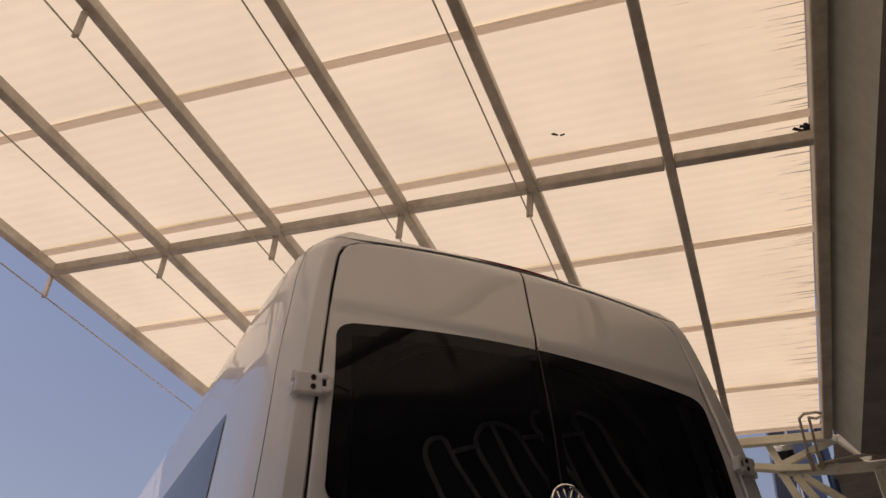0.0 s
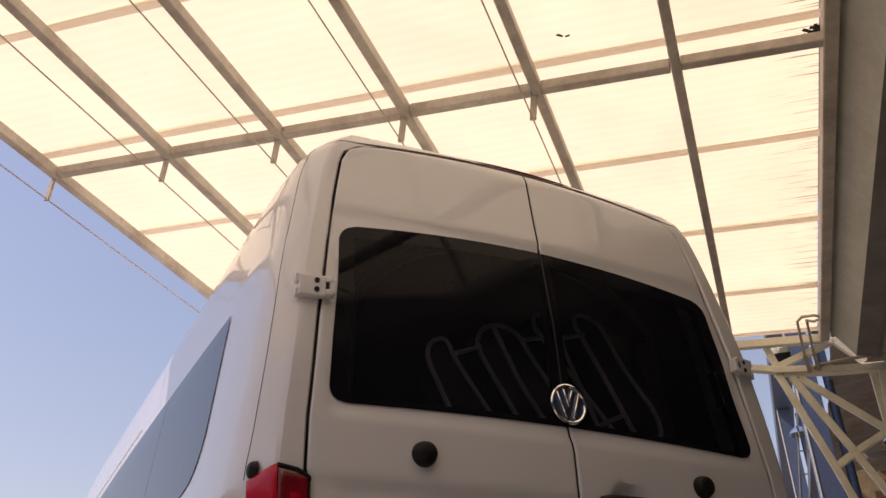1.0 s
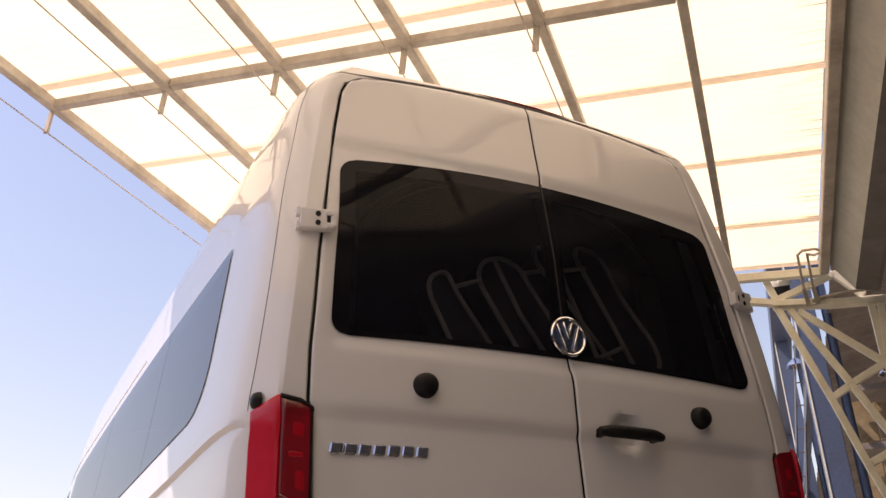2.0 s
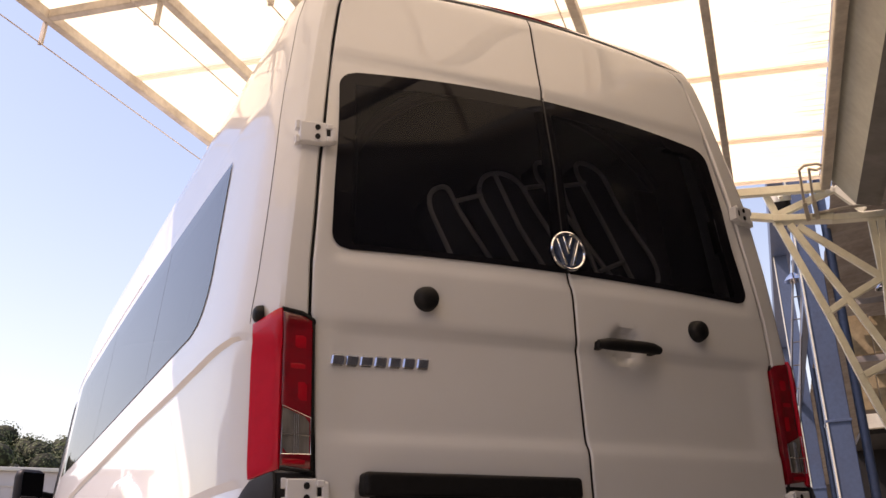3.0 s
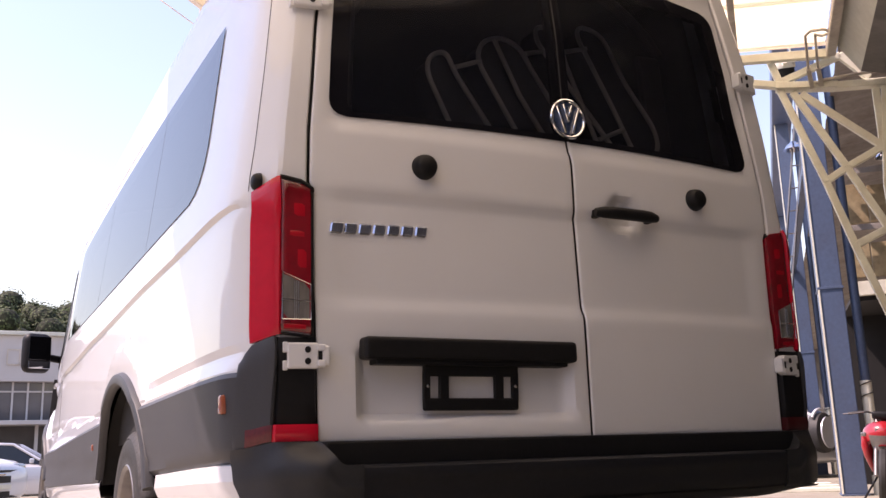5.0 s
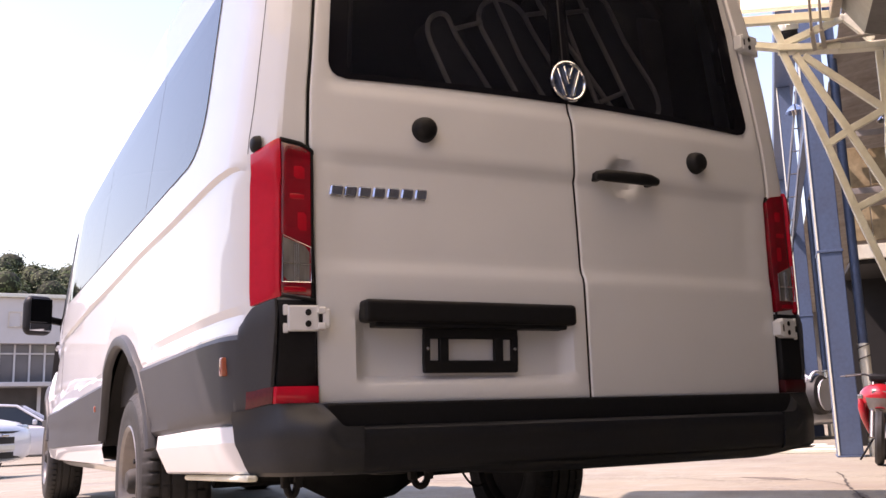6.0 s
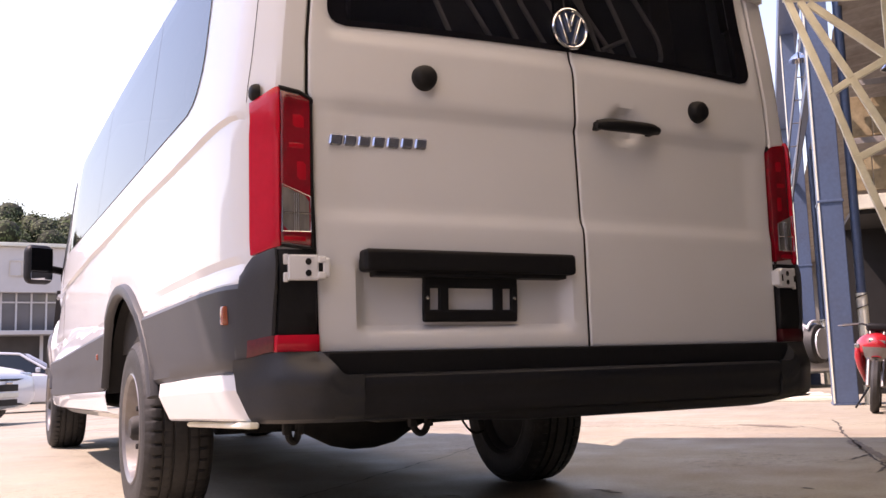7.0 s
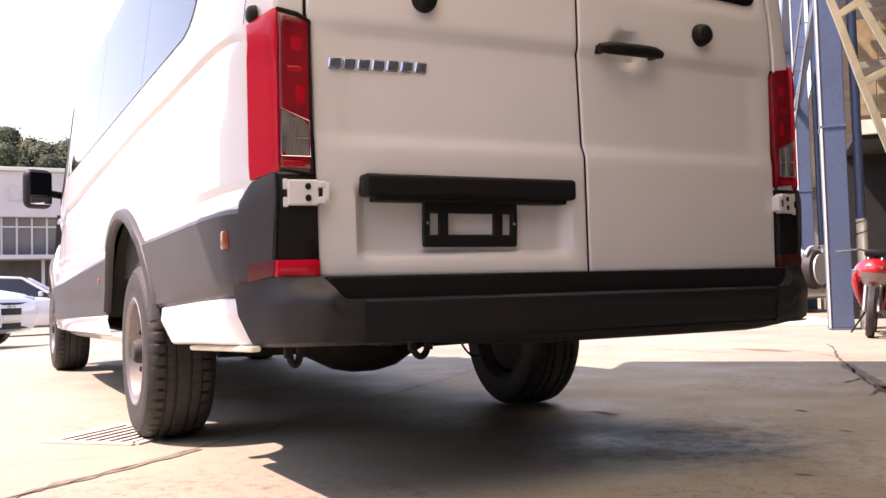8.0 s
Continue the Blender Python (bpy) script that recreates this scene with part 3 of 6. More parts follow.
def build_cladding(side):
    # band along the side, cut out round the wheels
    ys = list(np.arange(0.385, 6.9, 0.035))
    ts = [0.0] + list(np.linspace(0.06, 0.94, 8)) + [1.0]
    near = list(np.linspace(0.212, 0.36, 8))

    def skin_at(y, t, off):
        z = clad_low(y) + t * (clad_top(y) - clad_low(y))
        return outline(at_y(y, max(z, 0.56)), max(z, 0.56), side, off) + Vector((0, 0, min(0.0, z - 0.56)))
    fr = [[skin_at(y, t, 0.016 if 0.0 < t < 1.0 else 0.003) for y in near + ys] for t in ts]
    bk = [[skin_at(y, t, -0.01) for y in near + ys] for t in ts]

    def keep(i, j):
        p = (fr[i][j] + fr[i + 1][j + 1]) / 2
        return not in_arch(p.y, p.z, 0.580) and not 6.0 < p.y
    bm = bmesh.new()
    slab(bm, fr, bk, keep)
    part("side_cladding", bm, PLASTIC, van, "grey textured plastic", True)
    for axle in AXLES:
        bm = bmesh.new()
        fr, bk = [], []
        for a in np.radians(np.linspace(17, 166, 40)):
            c, s = math.cos(a), math.sin(a)
            row, und = [], []
            for r, o in ((0.540, 0.004), (0.542, 0.016), (0.552, 0.026), (0.575, 0.026), (0.588, 0.020), (0.596, 0.0)):
                z = HUB + r * s * 0.98
                zz = max(z, 0.62)
                p = outline(at_y(axle + ARCH * r * c, zz), zz, side, o)
                row.append(Vector((p.x, p.y, z)))
                p = outline(at_y(axle + ARCH * r * c, zz), zz, side, -0.006)
                und.append(Vector((p.x, p.y, z)))
            fr.append(row)
            bk.append(und)
        slab(bm, fr, bk)
        part("arch_trim", bm, PLASTIC, van, "grey plastic wheel arch lip", True)
        bm = bmesh.new()
        rows = [[Vector((side * x, axle + 0.55 * ARCH * math.cos(a), HUB + 0.55 * math.sin(a))) for x in ((1.002 if axle < 3 else 0.90), 0.8, 0.60)] for a in np.radians(np.linspace(14, 164, 30))]
        slab(bm, rows)
        box(bm, (side * 0.58, axle - 0.61, 0.46), (side * 0.60, axle + 0.61, 0.95))
        part("wheel_well", bm, WELL, van, "dark inner wheel housing", True)
    # corner piece under the lamp
    def top(q):
        return lerp_table([(0.90, 0.874), (0.914, 0.876), (0.953, 0.858), (0.985, 0.800), (1.0, 0.794)], q)
    bm = bmesh.new()
    slab(bm, *skin(side, [0.910, 0.913, 0.916] + list(np.linspace(0.925, 0.972, 9)) + [0.977, 0.979], lambda q: 0.592, top, 0.020, 10))
    part("corner_cladding", bm, PLASTIC, van, "grey plastic corner piece", True)
    bm = bmesh.new()
    slab(bm, *skin(side, [0.811, 0.815, 0.85, 0.905, 0.910], lambda q: 0.652, lambda q: 0.874, 0.012, 8))
    part("corner_panel", bm, BLACK, van, "black plastic panel", True)
    bm = bmesh.new()
    slab(bm, *skin(side, [0.808, 0.812, 0.85, 0.904, 0.909], lambda q: 0.614, lambda q: 0.656, 0.022, 4, 0.004))
    # the far strip is the same reflector, coloured as shaded
    part("reflector", bm, RED if side < 0 else SHADED_RED, van, "red reflector strip", True)
    bm = bmesh.new()
    slab(bm, *skin(side, list(np.linspace(0.909, 0.958, 8)), lambda q: 0.602 + 0.014 * step(0.960, 0.905, q), lambda q: 0.646 + 0.010 * step(0.960, 0.905, q), 0.0235, 4, 0.003))
    part("reflector", bm, REFLECTOR, van, "dark red reflector strip", True)
    # amber markers
    for y, z, k in ((0.0, 0.714, 0.70), (2.62, 0.66, 0.42)):
        p = outline(at_y(y, z) if y else 0.998, z, side, 0.012)
        bm = bmesh.new()
        box(bm, (-0.012, -0.024 * k, -0.036 * k), (0.012, 0.024 * k, 0.036 * k), 0.006, Matrix.Translation(p))
        part("marker_lamp", bm, AMBER, van, "amber side marker", True)
    # rain rail
    bm = bmesh.new()
    tube(bm, [outline(at_y(y, 2.055), 2.055, side, 0.0) for y in np.linspace(2.2, 5.2, 50)], 0.004, 6)
    part("rain_rail", bm, PAINT, van, "", True)
    # seam behind the rear corner post, door seams
    bm = bmesh.new()
    tube(bm, [outline((0.950 + 0.013 * (z - 1.22)) * half(z), z, side, 0.0) for z in np.linspace(1.27, 2.44, 30)], 0.0010, 5)
    part("seam", bm, PLASTIC, van)
    for y in (4.55, 5.95):
        bm = bmesh.new()
        tube(bm, [outline(at_y(y, z), z, side, 0.0) for z in np.linspace(0.80, 1.36 if y < 5 else 1.3, 24)], 0.0014, 5)
        part("seam", bm, SEAL, van)
    # round stop for the swung door
    bm = bmesh.new()
    p = outline(at_y(0.215, 1.292), 1.292, side)
    lathe(bm, [(0.0, 0.017), (0.014, 0.016), (0.020, 0.012), (0.0235, 0.004), (0.025, -0.006), (0.0, -0.006)], 24, Matrix.Translation(p) @ Matrix.Diagonal((side, 1, 1, 1)), False)
    part("side_stop", bm, BLACK, van, "round black rubber stop", True)
    # sill between the rear wheel and the bumper, with a fold along it
    bm = bmesh.new()
    rows = []
    for t in np.linspace(0, 1, 14):
        y0, row = 0.235 + t * 0.835, []
        top = clad_low(y0) + 0.012
        for out, down in ((-0.016, -0.010), (-0.004, 0.012), (0.008, 0.016), (0.017, 0.056), (0.016, 0.060), (-0.010, 0.130), (-0.016, 0.136), (-0.075, 0.138)):
            p = outline(at_y(y0, 0.60), 0.60, side, out)
            row.append(Vector((p.x, p.y - 0.55 * t * max(0.0, down) + (0.04 * t), top - down)))
        rows.append(row)
    slab(bm, rows, None)
    part("rear_sill", bm, PAINT, van, "white painted folded sill", True, 17)


for side in (-1, 1):
    build_lamp(side)
    build_cladding(side)

# rear bumper: a dark middle with a step, and a corner cap on each side
def bumper_y(x):
    return 0.05 * x * x


qs = list(np.linspace(-0.715, 0.715, 31))
prof = [(0.085, 0.553), (0.030, 0.553), (0.010, 0.551), (0.002, 0.545), (0.000, 0.535), (0.002, 0.515), (0.007, 0.508), (0.010, 0.480), (0.014, 0.455), (0.026, 0.441), (0.060, 0.434), (0.16, 0.437)]
bm = bmesh.new()
slab(bm, [[Vector((x, bumper_y(x) + d, z)) for x in qs] for d, z in prof])
part("rear_bumper", bm, BUMPER, van, "black plastic bumper with a step", True)


def build_cap(side):
    """Bumper corner: flush under the reflector, swelling out to the bumper's face below and behind."""
    def reach(q):
        flat = rear(min(q, 0.90), 0.58) - bumper_y(q)
        return 0.020 + (flat - 0.020) * (1 - step(0.80, 0.975, q))
    levels = [(0.0, 1.0), (0.03, 1.0), (0.12, 0.99), (0.24, 0.97), (0.34, 0.965), (0.40, 0.99), (0.45, 1.0), (0.52, 0.985), (0.56, 0.95), (0.70, 0.94), (0.84, 0.91), (0.94, 0.78), (1.0, 0.40)]
    fr, bk = [], []
    for s, swell in levels:
        row, und = [], []
        for c in sorted(set(np.linspace(0, 1, 30)) | set(np.linspace(0.17, 0.40, 16))):
            z0 = lerp_table([(0.715, 0.553), (0.758, 0.553), (0.770, 0.557), (0.780, 0.567), (0.790, 0.583), (0.799, 0.600), (0.806, 0.612), (0.905, 0.614), (0.958, 0.600), (0.975, 0.598)], 0.715 + 0.262 * c)
            z1 = 0.434 + 0.004 * c
            z = z0 + s * (z1 - z0)
            end = lerp_table([(0.43, 0.945), (0.458, 0.956), (0.516, 0.972), (0.568, 0.976), (0.62, 0.979)], z)
            q = 0.717 + (end - 0.717) * c
            full = reach(q)
            grow = 1 - step(0.760, 0.825, q) * (1 - step(0.614, 0.556, z))
            off = 0.022 + (full * swell - 0.022) * grow
            p = outline(q, max(z, 0.56), side)
            t = Vector((0, -1, 0)) if q < 0.86 else (outline(q, 0.6, side, 1.0) - outline(q, 0.6, side)).lerp(Vector((0, -1, 0)), 1 - step(0.86, 0.95, q)).normalized()
            p = p + t * off
            p.z = z
            row.append(p)
            und.append(outline(q, z, side, -0.01))
        fr.append(row)
        bk.append(und)
    bm = bmesh.new()
    slab(bm, fr, bk)
    # lighter tone than the middle: light on the corners is in the colour
    part("bumper_cap", bm, CAP, van, "bumper corner, the middle's plastic in a lit tone", True)


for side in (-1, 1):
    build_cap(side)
bm = bmesh.new()
box(bm, (-0.80, 0.070, 0.545), (0.80, 0.20, 0.612), 0.006)
part("door_sill", bm, BLACK, van, "black plastic sill")
# third brake lamp at the roof edge
bm = bmesh.new()
rows = [[Vector((x, rear(x, 2.50) + d, 2.497 + h + 0.012 * (1 - (x / 0.3) ** 2))) for x in np.linspace(-0.27, 0.25, 14)] for d, h in ((0.02, 0.0), (0.014, 0.010), (0.035, 0.020), (0.10, 0.022), (0.16, 0.0))]
slab(bm, rows)
part("brake_lamp", bm, DARK_RED, van, "long red brake lamp", True)


# ---- the van: glazing, mirrors, wheels, underside ----
def build_side_window(side, y0, y1, round_rear, low=1.372, glass=SIDE_GLASS):
    """A bonded pane on the body's side; the rearmost has a rounded lower corner."""
    ts, us = [0, 0.03, 0.07, 0.12] + list(np.linspace(0.18, 0.90, 9)) + [0.94, 0.98, 1.0], list(np.linspace(0, 0.12, 5)) + list(np.linspace(0.18, 0.94, 12)) + [0.97, 1.0]
    rows = []
    for t in ts:
        row = []
        for u in us:
            lo = y0
            if round_rear:
                d = t * 0.56
                lo += 0.17 - math.sqrt(max(0.0, 0.17 ** 2 - max(0.0, 0.17 - d) ** 2)) + 0.02 * t
            y = lo + u * (y1 - lo)
            top = 1.925 + 0.065 * math.sin(math.pi * min(1.0, max(0.0, (y - 0.4) / 4.6)))
            z = low + t * (top - low)
            row.append(outline(at_y(y, z), z, side, 0.003))
        rows.append(row)
    bm = bmesh.new()
    slab(bm, rows)
    part("side_window", bm, glass, van, "dark tinted side window", True)


for side in (-1, 1):
    build_side_window(side, 0.585, 1.520, True)
    build_side_window(side, 1.526, 2.90, False)
    build_side_window(side, 2.906, 4.30, False)
    # opaque black front pane: its dark reflection is put into the colour
    build_side_window(side, 4.66, 5.66, False, 1.32, BLACK)
    for y in (1.523, 2.903):
        bm = bmesh.new()
        tube(bm, [outline(at_y(y, z), z, side, 0.002) for z in np.linspace(1.38, 1.96, 12)], 0.0012, 5)
        part("window_seal", bm, PLASTIC, van)
bm = bmesh.new()
rows = []
for z in np.linspace(1.36, 2.30, 12):
    end = lerp_table(NOSE, z) - 0.55
    rows.append([Vector((side * (half(z) - taper(end, z)) * math.cos(a) ** 0.6, end + 0.55 * math.sin(a) ** 0.9 + 0.006, z + 0.004)) for side, a in [(-1, b) for b in np.linspace(0.5, math.pi / 2, 8)] + [(1, b) for b in np.linspace(math.pi / 2, 0.5, 8)[1:]]])
slab(bm, rows)
part("windscreen", bm, FRIT, van, "dark windscreen", True)

for side in (-1, 1):
    mirror = new("door_mirror")
    mirror.parent = van
    mirror.matrix_local = pose(side * 1.112, 5.33, 1.410, 0, 0, side * -22) @ Matrix.Diagonal((0.82, 0.8, 1, 1))
    bm = bmesh.new()
    vs = box(bm, (-0.125, -0.05, -0.150), (0.125, 0.09, 0.140), 0.06, None, 5)
    part("mirror_housing", bm, BLACK, mirror, "black plastic mirror housing", True)
    bm = bmesh.new()
    box(bm, (-0.098, -0.056, -0.060), (0.098, -0.048, 0.114), 0.02)
    part("mirror_glass", bm, MIRROR, mirror, "mirror glass with a dark reflection in its colour")
    bm = bmesh.new()
    box(bm, (-0.098, -0.056, -0.122), (0.098, -0.048, -0.070), 0.015)
    part("lower_glass", bm, WIDE_MIRROR, mirror, "small wide-angle mirror glass with a dark reflection in its colour")
    bm = bmesh.new()
    bar(bm, (-side * 0.10, 0.03, -0.03), (-side * 0.27, 0.08, -0.04), 0.06, 0.05, (0, 0, 1), 0.012)
    part("mirror_arm", bm, BLACK, mirror)
    bm = bmesh.new()
    slab(bm, [[outline(at_y(y, z), z, side, 0.008) for y in np.linspace(5.20 + 0.3 * (z - 1.3), 5.66, 6)] for z in np.linspace(1.30, 1.80, 8)])
    part("mirror_base", bm, BLACK, van, "black quarter panel", True)
    bm = bmesh.new()
    tube(bm, [outline(at_y(y, 1.12), 1.12, side, 0.03) for y in (4.66, 4.70, 4.84, 4.88)], 0.013, 6)
    part("door_handle", bm, PAINT, van, "", True)



# wheels
def build_wheel(side, y):
    wheel = new("wheel")
    wheel.parent = van
    wheel.matrix_local = Matrix.Translation((side * (0.864 if y < 3 else 0.815), y, HUB)) @ Matrix.Diagonal((side, 1, 1, 1))
    bm = bmesh.new()
    w, n = 0.130, 288
    outer = [(0.205, w - 0.02, 0), (0.215, w - 0.004, 0), (0.224, w + 0.001, 0), (0.228, w - 0.001, 0), (0.255, w + 0.004, 0), (0.300, w + 0.003, 0), (0.318, w - 0.003, 0), (0.322, w - 0.001, 0.002), (0.338, w - 0.013, 0.002), (0.3475, w - 0.024, 0.004), (0.353, w - 0.040, 0.010), (0.3535, w - 0.058, 0.012), (0.344, w - 0.060, 0), (0.344, w - 0.067, 0), (0.355, w - 0.069, 0.003), (0.3555, 0.034, 0.003), (0.346, 0.031, 0), (0.346, 0.025, 0), (0.356, 0.022, 0.002)]
    profile = outer + [(r, -x, c) for r, x, c in outer[::-1]]
    rings = []
    for r, x, cut in profile:
        ring = []
        for k in range(n):
            t = 2 * math.pi * k / n
            q = r - (cut if k % 6 == (0 if x > 0 else 3) else 0.0)
            ring.append(bm.verts.new((x, q * math.cos(t), q * math.sin(t))))
        rings.append(ring)
    for q, v in zip(rings, rings[1:]):
        for k in range(n):
            bm.faces.new((q[k], q[(k + 1) % n], v[(k + 1) % n], v[k]))
    part("tyre", bm, RUBBER, wheel, "worn black tyre", True)
    bm = bmesh.new()
    lathe(bm, [(0.214, w - 0.010), (0.222, w - 0.002), (0.216, w + 0.003), (0.200, w - 0.008), (0.190, w - 0.040), (0.182, 0.056), (0.160, 0.050), (0.140, 0.064), (0.112, 0.078), (0.095, 0.076), (0.085, 0.060), (0.0, 0.060), (0.0, 0.004), (0.16, -0.002), (0.188, 0.0), (0.205, -w + 0.02), (0.214, -w + 0.02)], 56, None, False)
    part("rim", bm, STEEL, wheel, "silver steel rim", True)
    bm = bmesh.new()
    lathe(bm, [(0.0, -0.004), (0.186, -0.004), (0.186, -0.075), (0.150, -0.090), (0.060, -0.10), (0.0, -0.10)], 36, None, False)
    part("brake_drum", bm, UNDER, wheel, "dark brake drum", True)
    bm = bmesh.new()
    lathe(bm, [(0.0, 0.136), (0.036, 0.134), (0.048, 0.122), (0.056, 0.058), (0.0, 0.058)], 24, None, False)
    part("hub_cap", bm, UNDER, wheel, "", True)
    for k in range(6):
        a = 2 * math.pi * k / 6
        bm = bmesh.new()
        lathe(bm, [(0.0, 0.104), (0.012, 0.102), (0.014, 0.066), (0.0, 0.066)], 6, pose(0, 0.088 * math.cos(a), 0.088 * math.sin(a)), False)
        part("wheel_nut", bm, UNDER, wheel)
    for k in range(12):
        a = 2 * math.pi * (k + 0.5) / 12
        bm = bmesh.new()
        lathe(bm, [(0.0, 0.0565), (0.014, 0.0565), (0.014, 0.046), (0.0, 0.046)], 12, pose(0.002, 0.160 * math.cos(a), 0.160 * math.sin(a)), False)
        part("rim_hole", bm, SEAL, wheel)


for y in AXLES:
    for side in (-1, 1):
        build_wheel(side, y)

# underside
bm = bmesh.new()
xs = list(np.linspace(-0.62, 0.88, 24))
rows = [[Vector((x, bumper_y(x) + d, z + h * step(0.62, 0.88, x) + 0.02 * step(-0.2, -0.62, x))) for x in xs] for d, z, h in ((0.022, 0.442, 0.0), (0.034, 0.424, 0.012), (0.060, 0.414, 0.020), (0.22, 0.412, 0.022))]
slab(bm, rows)
part("valance", bm, BUMPER, van, "black plastic lower valance", True)
bm = bmesh.new()
box(bm, (-0.88, 0.14, 0.440), (0.88, 1.18, 0.60), 0.02)
box(bm, (-0.60, 1.3, 0.46), (0.60, 5.8, 0.60), 0.02)
box(bm, (-0.89, 2.50, 0.405), (0.89, 5.6, 0.60), 0.02)
box(bm, (-0.60, 5.7, 0.40), (0.60, 7.1, 0.60), 0.02)
for x in (-0.52, 0.52):
    box(bm, (x - 0.05, 0.30, 0.415), (x + 0.05, 5.5, 0.48), 0.01)
part("underbody", bm, UNDER, van, "dark dusty underbody")
bm = bmesh.new()
lathe(bm, [(0.0, -0.66), (0.055, -0.66), (0.06, -0.30), (0.095, -0.23), (0.135, -0.15), (0.155, -0.05), (0.155, 0.05), (0.135, 0.15), (0.095, 0.22), (0.06, 0.30), (0.055, 0.66), (0.0, 0.66)], 24, pose(0.01, AXLES[0], 0.365), False)
for x in (-0.58, 0.58):
    bar(bm, (x, 1.0, 0.42), (x, 2.7, 0.42), 0.07, 0.03)
part("rear_axle", bm, UNDER, van, "", True)
for x, y, wide in ((-0.455, 0.26, 0.022), (-0.835, 0.24, 0.014)):
    bm = bmesh.new()
    tube(bm, [(x + wide * math.cos(t), y, 0.412 + 0.030 * math.sin(t)) for t in np.linspace(math.pi, 2 * math.pi, 12)], 0.010, 8)
    box(bm, (x - wide - 0.014, y - 0.012, 0.40), (x - wide + 0.006, y + 0.012, 0.47), 0.004)
    box(bm, (x + wide - 0.006, y - 0.012, 0.40), (x + wide + 0.014, y + 0.012, 0.47), 0.004)
    part("tow_eye", bm, WELL, van, "", True)
bm = bmesh.new()
tube(bm, [(0.30 + 0.15 * s, 1.5, 0.42 - 0.14 * s - 0.06 * math.sin(math.pi * s)) for s in np.linspace(0, 1, 10)], 0.005, 6)
part("loose_cable", bm, SEAL, van, "", True)
bm = bmesh.new()
bar(bm, (-0.962, 0.16, 0.434), (-0.955, 0.90, 0.408), 0.030, 0.016, (0, 0, 1), 0.005)
part("sill_rail", bm, CREAM, van, "white painted flange under the sill")

# black filler behind the middle gap stands in for its shade
bm = bmesh.new()
rows = [[Vector((x, rear(0, z) + 0.042, z)) for x in (-0.03, 0.03)] for z in np.linspace(0.62, 2.44, 40)]
slab(bm, rows)
part("gap_filler", bm, SEAL, van)


bm = bmesh.new()
slab(bm, [[Vector((x - 0.0125, rear(0, z) + dent(0, z) - 0.0045, z)) for x in (-0.0022, 0.0022)] for z in np.linspace(1.625, 2.14, 12)])
part("pane_joint", bm, PLASTIC, van, "thin grey joint between the panes")


# ---- the van: rear seats behind the glass ----
def seat_place(x, z, out=0.0):
    return Vector((x, 0.30 + 0.30 * (z - 1.55) - out, z))


def rounded(corners):
    """A line through corners, each rounded by its own radius (0: none)."""
    line = []
    for i, (x, z, r) in enumerate(corners):
        p = Vector((x, z))
        if not r:
            line.append(p)
            continue
        a = (Vector(corners[i - 1][:2]) - p).normalized() * r
        b = (Vector(corners[i + 1][:2]) - p).normalized() * r
        line += [(p + a) * (1 - t) ** 2 + p * 2 * t * (1 - t) + (p + b) * t * t for t in np.linspace(0, 1, 8)]
    return line


def build_seat(corners):
    """A dark leaning backrest with pale piping round it."""
    seat = new("seat")
    seat.parent = van
    line = rounded(corners)
    bm = bmesh.new()
    f = bm.faces.new([bm.verts.new(seat_place(x, z, 0.016)) for x, z in line])
    got = bmesh.ops.extrude_face_region(bm, geom=[f])
    bmesh.ops.translate(bm, verts=[v for v in got["geom"] if isinstance(v, bmesh.types.BMVert)], vec=(0, 0.09, 0))
    part("backrest", bm, FABRIC, seat, "dark fabric backrest")
    bm = bmesh.new()
    tube(bm, [seat_place(x, z, 0.028) for x, z in line], 0.0085, 8)
    part("piping", bm, PIPING, seat, "pale piping", True)
    return seat


build_seat([(-0.285, 1.49, 0), (-0.352, 1.755, 0.03), (-0.345, 1.838, 0.06), (-0.268, 1.866, 0.03), (-0.246, 1.775, 0.03), (-0.120, 1.49, 0)])
build_seat([(-0.030, 1.49, 0), (-0.150, 1.845, 0.04), (-0.128, 1.960, 0.10), (0.036, 1.975, 0.09), (0.055, 1.870, 0.05), (0.205, 1.49, 0)])
build_seat([(0.330, 1.56, 0), (0.118, 1.985, 0.02), (0.124, 2.058, 0.04), (0.235, 2.060, 0.04), (0.215, 1.935, 0.05), (0.262, 1.56, 0)])
build_seat([(0.410, 1.568, 0), (0.372, 1.760, 0), (0.308, 2.040, 0.02), (0.318, 2.100, 0.04), (0.425, 2.092, 0.07), (0.463, 1.880, 0.05), (0.545, 1.672, 0.06), (0.515, 1.560, 0.07), (0.412, 1.566, 0)])
bm = bmesh.new()
for p, q in (((-0.246, 1.805), (-0.143, 1.85)), ((0.050, 1.918), (0.122, 1.941)), ((0.205, 1.955), (0.327, 1.995)), ((0.262, 1.600), (0.388, 1.660)), ((-0.067, 1.950), (-0.020, 1.732)), ((-0.020, 1.732), (0.070, 1.50))):
    tube(bm, [seat_place(*p, 0.034), seat_place(*q, 0.034)], 0.0085, 8)
part("seat_rail", bm, PIPING, van, "pale rail between the seats", True)
# lining round the rear opening: arch of the headliner and the corner post
bm = bmesh.new()
tube(bm, [(x, 0.47, 1.60 + 0.72 * (1 - (abs(x - 0.1) / 0.76) ** 2.6) ** 0.5 if abs(x - 0.1) < 0.755 else 1.60) for x in np.linspace(-0.60, 0.72, 30)], 0.022, 8)
part("headliner_edge", bm, TRIM, van, "dark padded edge of the headliner", True)
bm = bmesh.new()
for e in (-1, 1):
    bar(bm, (e * 0.66, 0.40, 1.30), (e * 0.62, 0.42, 2.02), 0.11, 0.03, (0, 1, 0), 0.012)
part("corner_trim", bm, TRIM, van, "dark grey corner trim", True)


